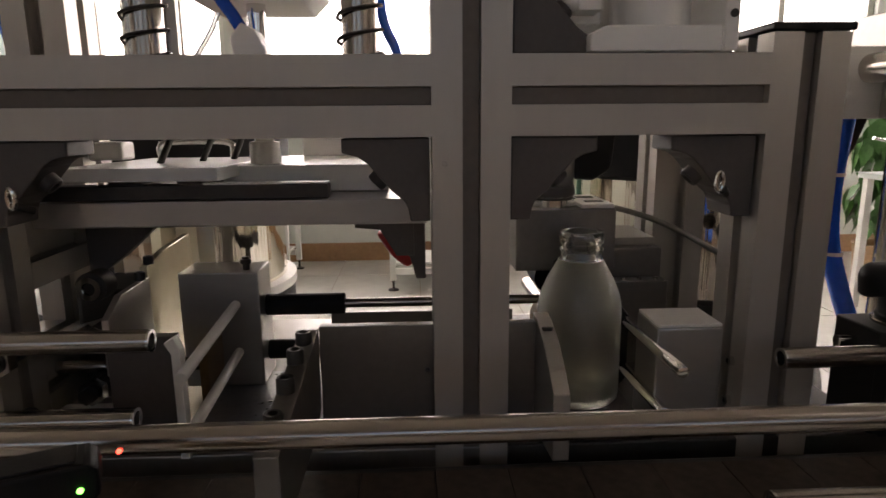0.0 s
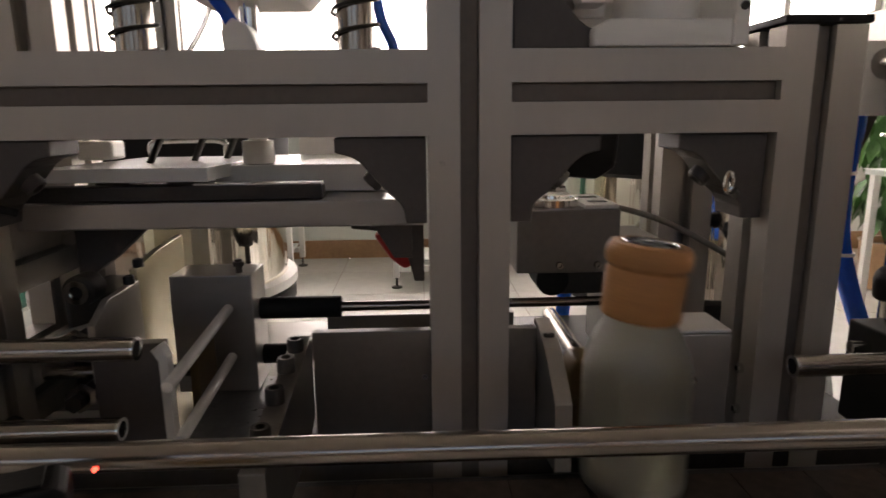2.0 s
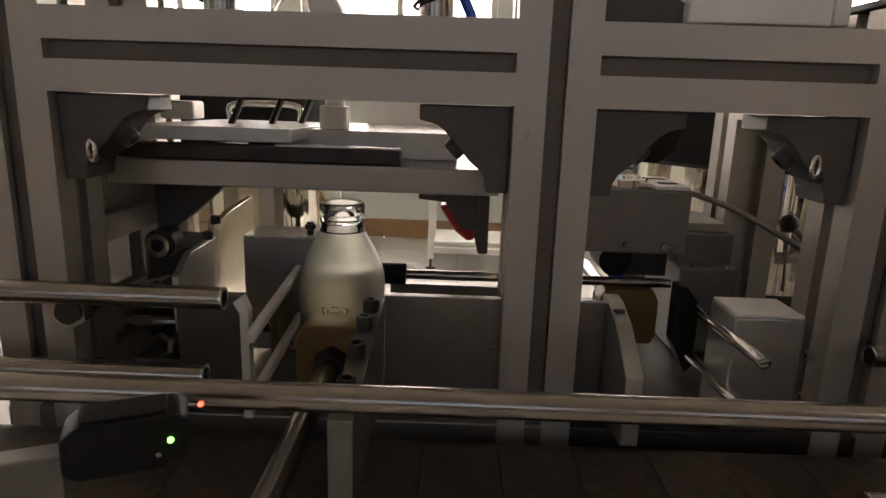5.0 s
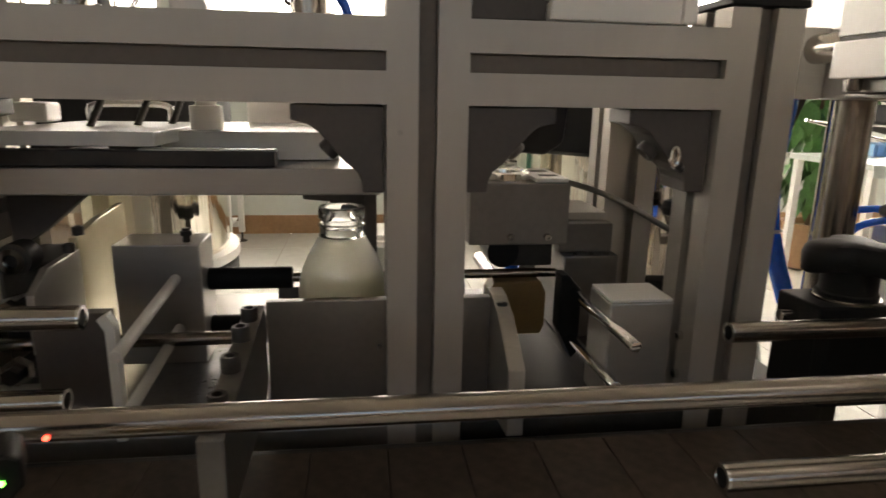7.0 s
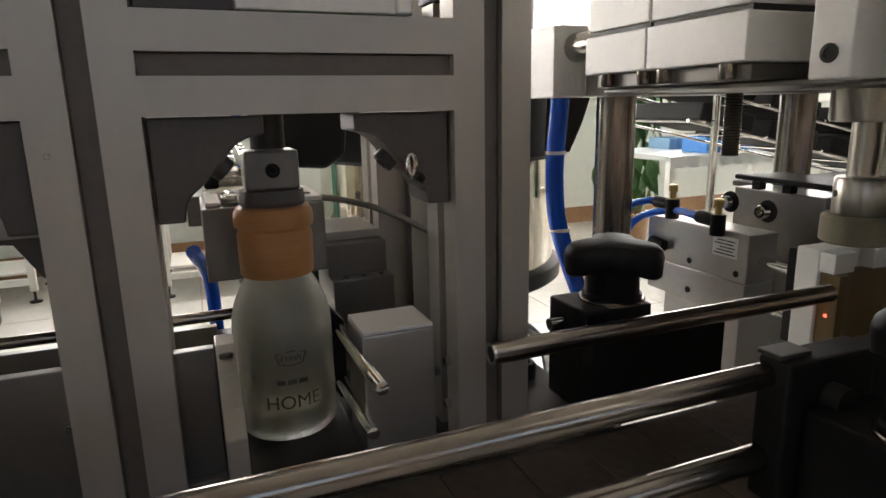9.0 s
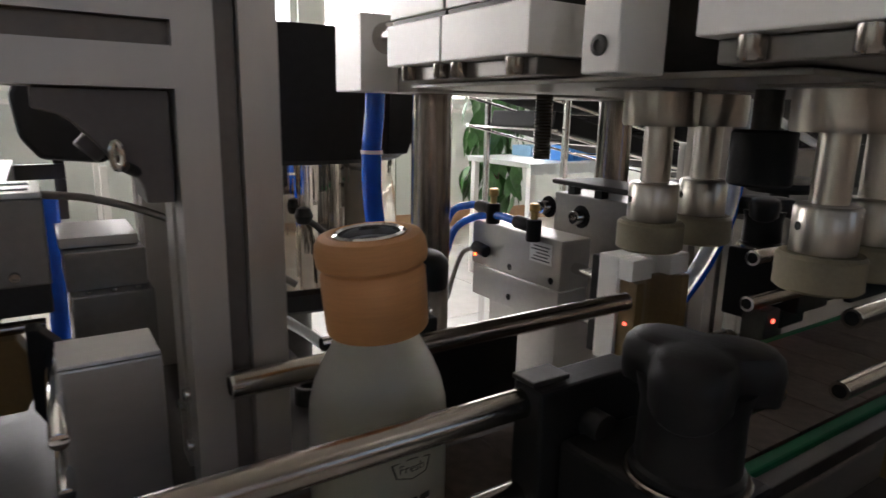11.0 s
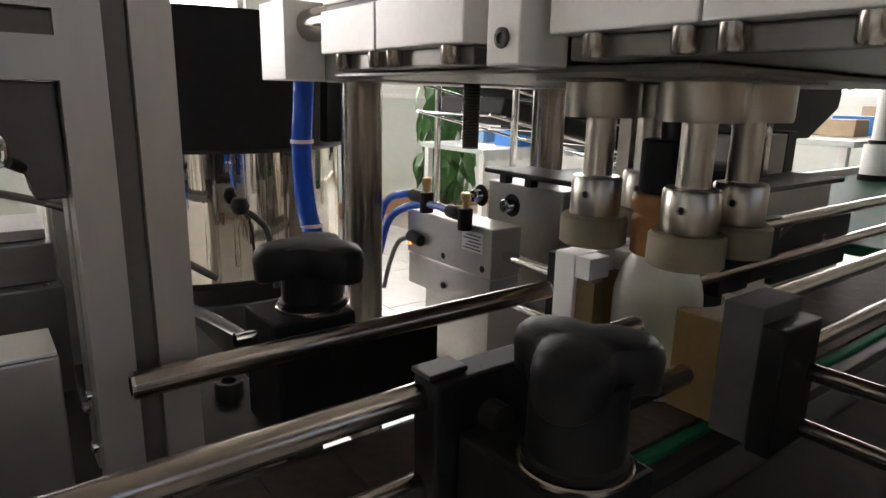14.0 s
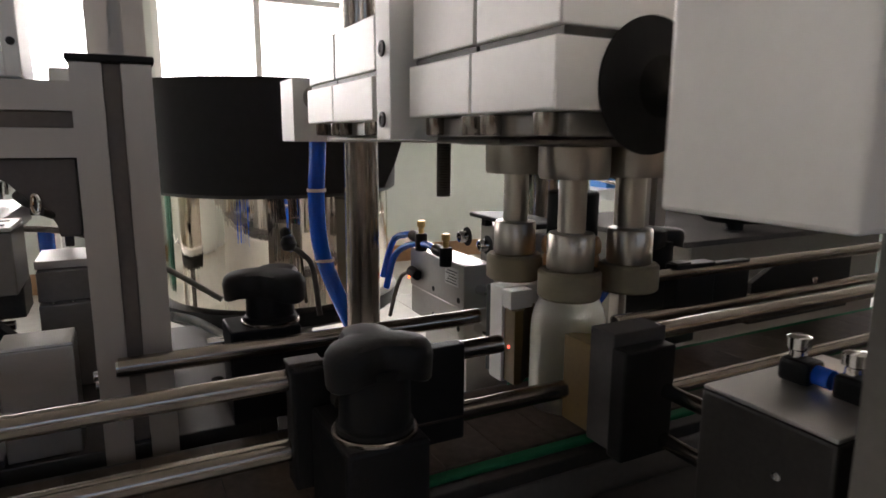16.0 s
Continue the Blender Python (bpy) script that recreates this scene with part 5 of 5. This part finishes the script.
for i in range(46):
    x = 2.535 + 1.38 * i / 45
    w = 0.006 * math.sin(i * 1.7) + 0.004 * rng.uniform(-1, 1)
    hem = 0.728 + 0.010 * rng.random()
    rows.append([bm.verts.new((x, *p)) for p in ((3.205, 0.8006), (3.205, 0.8028), (2.558, 0.8028), (2.541, 0.797), (2.530 + w, 0.765), (2.528 + 1.3 * w, hem), (2.531 + 1.3 * w, hem), (2.533 + w, 0.765), (2.545, 0.795), (2.560, 0.8006))])
for p, q in zip(rows, rows[1:]):
    for k in range(10):
        bm.faces.new((p[k], p[(k + 1) % 10], q[(k + 1) % 10], q[k]))
bm.faces.new(rows[0]), bm.faces.new(rows[-1][::-1])
solid("table_cover", bm, COVER, "wrinkled white plastic cover hanging over the table edge", "table cover")


def bin_box(x, y, z, w, d, h, m, label):
    t = thing("parts_bin", label, "plastic bin", group="parts bins")
    for nm, a in (("front", (x, x + w, y, y + 0.006, z, z + h)), ("back", (x, x + w, y + d - 0.006, y + d, z, z + h)), ("side", (x, x + 0.006, y + 0.0061, y + d - 0.0061, z, z + h)), ("side", (x + w - 0.006, x + w, y + 0.0061, y + d - 0.0061, z, z + h)), ("bottom", (x + 0.0061, x + w - 0.0061, y + 0.0061, y + d - 0.0061, z, z + 0.006))):
        part(nm, made(box, *a, 0.001), m, t)
    for k in range(6):
        part("rib", made(box, x + w * (k + 0.5) / 6 - 0.004, x + w * (k + 0.5) / 6 + 0.004, y - 0.006, y - 0.0002, z + 0.01, z + h - 0.008, 0), m, t)
    return t


bin_box(2.90, 2.96, 0.8035, 0.28, 0.2, 0.07, PALE_BIN, "pale blue plastic crate on the table")
bin_box(2.84, 2.58, 0.8035, 0.15, 0.2, 0.09, BLUE_BIN, "blue plastic parts bin on the table")
bin_box(3.01, 2.62, 0.8035, 0.20, 0.22, 0.12, BLUE_BIN, "blue plastic parts bin on the table")
bin_box(3.24, 2.90, 0.8035, 0.24, 0.2, 0.07, PALE_BIN, "pale blue plastic crate on the table")
bin_box(3.30, 2.60, 0.8035, 0.24, 0.2, 0.10, BLUE_BIN, "blue plastic parts bin on the table")


def leafy_plant(x, y, label):
    p = thing("potted_plant", label, "plant")
    part("pot", made(lathe, [(0.10, 0), (0.15, 0.02), (0.17, 0.30), (0.18, 0.32), (0.165, 0.32), (0.15, 0.28), (0, 0.28)], (x, y, 0), 32, False), BROWN, p, "brown pot")
    bm = bmesh.new()
    tube(bm, [(x, y, 0.27), (x + 0.02, y, 0.6), (x - 0.02, y, 1.0), (x, y, 1.5)], 0.035, 10)
    part("trunk", bm, BARK, p, "mossy support pole")
    rng = random.Random(5)
    bm = bmesh.new()
    for k in range(210):
        z = 0.45 + 1.0 * rng.random() ** 0.8
        a = rng.random() * 6.283
        rad = 0.06 + 0.17 * rng.random()
        c = Vector((x + rad * math.cos(a), y + rad * math.sin(a), z))
        s = 0.07 + 0.07 * rng.random()
        m = Matrix.Translation(c) @ Euler((radians(55 + 50 * rng.random()), rng.uniform(-0.4, 0.4), a + math.pi / 2 + rng.uniform(-0.5, 0.5))).to_matrix().to_4x4()
        pts = [(0, 0.0, 0), (0.38, 0.35, 0.05), (0.42, 0.75, 0.02), (0.0, 1.7, -0.22), (-0.42, 0.75, 0.02), (-0.38, 0.35, 0.05)]
        vs = [bm.verts.new(m @ Vector((u * s, -v * s, w * s))) for u, v, w in pts]
        mid = bm.verts.new(m @ Vector((0, -0.75 * s, -0.1 * s)))
        for i in range(6):
            bm.faces.new((vs[i], vs[(i + 1) % 6], mid))
    tagged(part("leaves", bm, LEAF, p, "glossy green leaves"), kind="stuff")
    return p


leafy_plant(2.97, 3.46, "tall green climbing plant in a pot against the wall")


def wire_rack(x, y):
    """Slanting wire shelves that carry rows of dark trays."""
    r = thing("drying_rack", "dark trays on slanting chrome wire shelves", "rack")
    long, drop = 1.5, 0.32
    for a in (x + 0.05, x + long - 0.05):
        for b in (y - 0.01, y + 0.41):
            part("upright", made(rod, (a, b, 0), (a, b, 1.45), 0.012, 14), CHROME, r)
    for k in range(2):
        z = 1.035 + 0.10 * k
        for b in (y, y + 0.4):
            part("wire", made(rod, (x - 0.05, b, z + 0.01), (x + long, b, z - drop), 0.005, 10), CHROME, r)
        for j in range(5):
            u = 0.14 + 0.30 * j
            bm = bmesh.new()
            box(bm, -0.115, 0.115, -0.17, 0.17, 0, 0.060, 0.008)
            bm.transform(pose(x + u, y + 0.2, z + 0.014 - drop * u / long, 0, math.degrees(math.atan(drop / long)), 0))
            part("tray", bm, RUBBER, r, "dark plastic tray")
        for j in range(6):
            u = 0.26 * j
            part("cross_wire", made(rod, (x + u, y - 0.02, z - drop * u / long + 0.005), (x + u, y + 0.42, z - drop * u / long + 0.005), 0.004, 8), CHROME, r)
    return r


wire_rack(1.50, 1.25)
belt2 = thing("green_belt_conveyor", "green belt conveyor with steel rails and a white pole", "conveyor")
part("belt", made(box, 1.25, 3.2, 0.05, 0.55, 0.86, 0.88, 0.004), BELT_GREEN, belt2, "green belt")
part("side", made(box, 1.25, 3.2, 0.56, 0.58, 0.82, 0.90, 0.002), ALU, belt2)
part("side", made(box, 1.25, 3.2, 0.02, 0.04, 0.82, 0.90, 0.002), ALU, belt2)
part("rail", made(rod, (1.2, 0.03, 0.96), (3.2, 0.03, 0.96), 0.008, 16), STEEL, belt2)
part("leg", made(box, 1.4, 1.44, 0.2, 0.24, 0, 0.8595, 0.002), ALU, belt2)
part("leg", made(box, 3.0, 3.04, 0.2, 0.24, 0, 0.8595, 0.002), ALU, belt2)
part("pole", made(lathe, [(0.040, 0.8985), (0.040, 0.987), (0.024, 0.989), (0.024, 1.30)], (2.30, 0.45, 0), 28), WHITE, belt2, "white pole")
part("pole_foot", made(lathe, [(0.043, 0.8803), (0.043, 0.898)], (2.30, 0.45, 0), 28), BLACK, belt2, "black foot ring")
part("pole_clamp", made(lathe, [(0.0245, 0.9895), (0.031, 0.9895), (0.031, 1.000), (0.0245, 1.000)], (2.30, 0.45, 0), 28, False), BLACK, belt2, "black clamp ring")
shelf2 = thing("wall_bench", "long pale bench with cartons under the window", "bench")
part("top", made(box, 4.2, 7.6, 1.2, 1.9, 0.86, 0.90, 0.005), TABLETOP, shelf2)
for a in (4.25, 5.9, 7.5):
    part("leg", made(box, a, a + 0.05, 1.25, 1.30, 0, 0.8595, 0.003), WHITE, shelf2)
for k, (a, w, h) in enumerate(((4.72, 0.22, 0.11), (5.1, 0.22, 0.13), (5.6, 0.35, 0.2), (6.3, 0.25, 0.26))):
    solid("carton", made(box, a, a + w, 1.4, 1.7, 0.9005, 0.9005 + h, 0.006), (CARTON, BLUE_BIN)[k % 2], ("brown carton on the bench", "blue plastic box on the bench")[k % 2], "box")
cart = thing("white_trolley", "white profile trolley on levelling feet near the wall", "trolley")
for a in (-0.18, 0.42):
    for b in (3.75, 4.2):
        part("post", made(box, a - 0.02, a + 0.02, b - 0.02, b + 0.02, 0.07, 0.75, 0.003), WHITE, cart)
        part("foot", made(lathe, [(0.035, 0), (0.035, 0.008), (0.008, 0.016), (0.008, 0.0698)], (a, b, 0), 20), DARK_STEEL, cart)
for b in (3.75, 4.2):
    part("bar", made(box, -0.159, 0.399, b - 0.02, b + 0.02, 0.11, 0.15, 0.003), WHITE, cart)
part("shelf", made(box, -0.159, 0.399, 3.772, 4.178, 0.17, 0.185, 0.002), WHITE, cart)
cart2 = copy_thing(cart, pose(-1.35, 0.25, 0))
tagged(cart2, "white profile trolley beside the bowl feeder")
press2 = thing("green_cabinet", "dark green machine cabinet by the windows", "cabinet")
part("body", made(box, -2.95, -2.45, 3.2, 3.8, 0.0, 1.72, 0.01), DARKGREEN, press2)
part("door", made(box, -2.92, -2.48, 3.18, 3.1995, 0.1, 1.55, 0.006), DARKGREEN, press2)
pipe_rack = thing("profile_screen", "slotted aluminium profile stand before the windows", "stand")
for a in (-0.62, -0.47):
    part("post", made(extrusion, "z", (a, 0.9), 0.0, 1.75), ALU, pipe_rack)

# ---- floor tiles and belt slats ----
bm = bmesh.new()
box(bm, -0.297, 0.297, -0.297, 0.297, -0.0038, 0.0, 0.0012)
tile_ob = mesh_ob("tile", bm, TILE)
tile_ob.parent, tile_ob.location = floor, (-4.5, -3.9, 0)
for i in range(20):
    for j in range(15):
        if i or j:
            o = new("tile", tile_ob.data)
            o.parent, o.location = floor, (-4.5 + 0.6 * i, -3.9 + 0.6 * j, 0)
bm = bmesh.new()
prism(bm, [(-0.01885, -0.0425), (0.0, -0.0425), (0.01885, -0.0425), (0.01885, 0.0425), (0.0, 0.0425), (-0.01885, 0.0425)], "z", -0.010, 0.0, 0.0004)
slat = mesh_ob("slat", bm, BELT)
slat.parent, slat.location = conveyor, (-1.56, CY, TOP - 0.0005)
for k in range(1, 104):
    o = new("slat", slat.data)
    o.parent, o.location = conveyor, (-1.56 + 0.038 * k, CY, TOP - 0.0005)


# ---- what moves ----
def motions():
    SX, SY = 0.072, 0.052       # capping seat behind the frame
    LX = -0.113                 # where bottles leave the conveyor
    a = [(0.0, SX, SY), (1.6, SX, SY), (1.8, SX + 0.003, 0.028), (2.0, 0.078, -0.026), (2.15, 0.088, CY), (2.3, 0.108, CY), (2.6, 0.154, CY), (2.8, 0.186, CY), (3.2, 0.25, CY), (6.0, 0.80, CY), (10.0, 1.60, CY), (13.0, 2.25, CY), (16.0, 2.25, CY)]
    def level(y):
        return TOP - 0.002 + 0.008 * min(1, max(0, (y + 0.04) / 0.05))
    walk(bottle_a, [(t, pose(x, y, level(y), 0, 0, 165)) for t, x, y in a])
    c = [(0.0, 0.066, 0.112, 1.0115), (0.2, 0.066, 0.112, 1.07), (0.4, SX, SY, 1.10), (0.6, SX, SY, 1.082), (0.8, SX, SY, 1.035), (0.95, SX, SY, level(SY) + CAPZ)]
    walk(cap_a, [(t, pose(x, y, z)) for t, x, y, z in c] + [(t, pose(x, y, level(y) + CAPZ + (0.002 if t > 1.7 else 0), 0, 6 if t > 1.7 else 0, 0)) for t, x, y in a if t > 1])
    b = [(0.0, -0.80, CY), (2.0, -0.44, CY), (3.0, -0.215, CY), (3.2, -0.186, CY), (3.5, -0.143, CY), (3.7, -0.121, CY), (3.9, LX, CY), (4.0, LX, CY + 0.005), (4.1, LX, -0.035), (4.2, LX, 0.005), (4.35, LX, SY), (6.6, LX, SY), (6.7, -0.105, SY), (6.9, -0.066, SY), (7.1, -0.022, SY), (7.3, 0.022, SY), (7.5, 0.060, SY), (7.65, SX, SY), (9.2, SX, SY), (9.6, SX + 0.003, 0.028), (9.8, 0.076, -0.026), (9.95, 0.082, CY), (10.1, 0.090, CY), (10.3, 0.106, CY), (10.5, 0.130, CY), (11.0, 0.203, CY), (11.5, 0.276, CY), (12.0, 0.352, CY), (12.3, 0.405, CY), (12.5, HX, CY), (16.0, HX, CY)]
    walk(bottle_b, [(t, pose(x, y, level(y))) for t, x, y in b])
    def loose(t):       # how far the second cap still sits askew
        return max(0, min(1, (t - 9.2) / 0.4, (12.3 - t) / 1.7))
    c = [(0.0, 0.066, 0.112, 1.0115), (8.1, 0.066, 0.112, 1.0115), (8.3, 0.066, 0.112, 1.10), (8.5, SX, SY, 1.10), (8.8, SX, SY, level(SY) + CAPZ)]
    walk(cap_b, [(t, pose(x, y, z)) for t, x, y, z in c] + [(t, pose(x, y, level(y) + CAPZ + 0.007 * loose(t), 0, -7 * loose(t), 0)) for t, x, y in b if t > 9])
    g = [(0.0, 0.066, 0.112, 1.0560), (0.2, 0.066, 0.112, 1.1055), (0.4, SX, SY, 1.1355), (0.6, SX, SY, 1.1175), (0.8, SX, SY, 1.0705), (0.95, SX, SY, 1.0552), (1.15, SX, SY, 1.0552), (1.35, SX, SY, 1.13), (1.7, SX, SY, 1.14), (2.2, 0.066, 0.112, 1.14), (7.4, 0.066, 0.112, 1.14), (8.0, 0.066, 0.112, 1.0565), (8.3, 0.066, 0.112, 1.1355), (8.5, SX, SY, 1.1355), (8.8, SX, SY, 1.0552), (9.0, SX, SY, 1.0552), (9.2, SX, SY, 1.14), (16.0, SX, SY, 1.14)]
    walk(gripper, [(t, pose(x, y, z)) for t, x, y, z in g])
    p = [(0.0, -0.150), (3.95, -0.150), (4.1, -0.062), (4.35, 0.026), (6.6, 0.026), (6.75, -0.02), (6.95, -0.125), (7.1, -0.150), (16.0, -0.150)]
    walk(push_in, [(t, pose(LX + 0.002, y, PZ - 0.002)) for t, y in p])
    p = [(0.0, 0.090), (1.6, 0.080), (1.8, 0.055), (2.0, 0.001), (2.15, -0.037), (2.5, -0.037), (2.7, 0.0), (2.95, 0.090), (9.2, 0.080), (9.6, 0.055), (9.8, 0.001), (9.95, -0.037), (10.1, -0.034), (10.3, -0.016), (10.5, 0.014), (10.75, 0.058), (11.0, 0.090), (16.0, 0.090)]
    walk(push_out, [(t, pose(SX, y, PZ)) for t, y in p])
    p = [(0.0, -0.158), (6.6, -0.1475), (6.9, -0.098), (7.1, -0.054), (7.3, -0.010), (7.5, 0.028), (7.65, 0.040), (7.8, 0.040), (8.4, -0.158), (16.0, -0.158)]
    walk(shift, [(t, pose(x, SY, PZ)) for t, x in p])
    turning = [12.6 + 0.1 * k for k in range(35)]
    for ob, x, y in SPINNING:
        walk(ob, [(0.0, pose(x, y, 0))] + [(min(16.0, t), pose(x, y, 0, 0, 0, 80 * k)) for k, t in enumerate(turning)])
    for ob, d in ((jaw_back, -0.018), (jaw_front, 0.020)):
        walk(ob, [(0.0, pose(0, 0, 0)), (12.6, pose(0, 0, 0)), (12.95, pose(0, d * 0.55, 0)), (13.3, pose(0, d, 0)), (16.0, pose(0, d, 0))])
    walk(pad_far, [(0.0, pose(0, 0, 0)), (12.75, pose(0, 0, 0)), (13.0, pose(0, -0.028, 0)), (16.0, pose(0, -0.028, 0))])
    walk(pad_near, [(0.0, pose(0, 0, 0)), (12.75, pose(0, 0, 0)), (13.05, pose(0, 0.060, 0)), (16.0, pose(0, 0.060, 0))])
    walk(presser, [(0.0, pose(0, 0, -0.003)), (13.65, pose(0, 0, -0.003)), (13.95, pose(0, 0, -0.0133)), (16.0, pose(0, 0, -0.0133))])


motions()
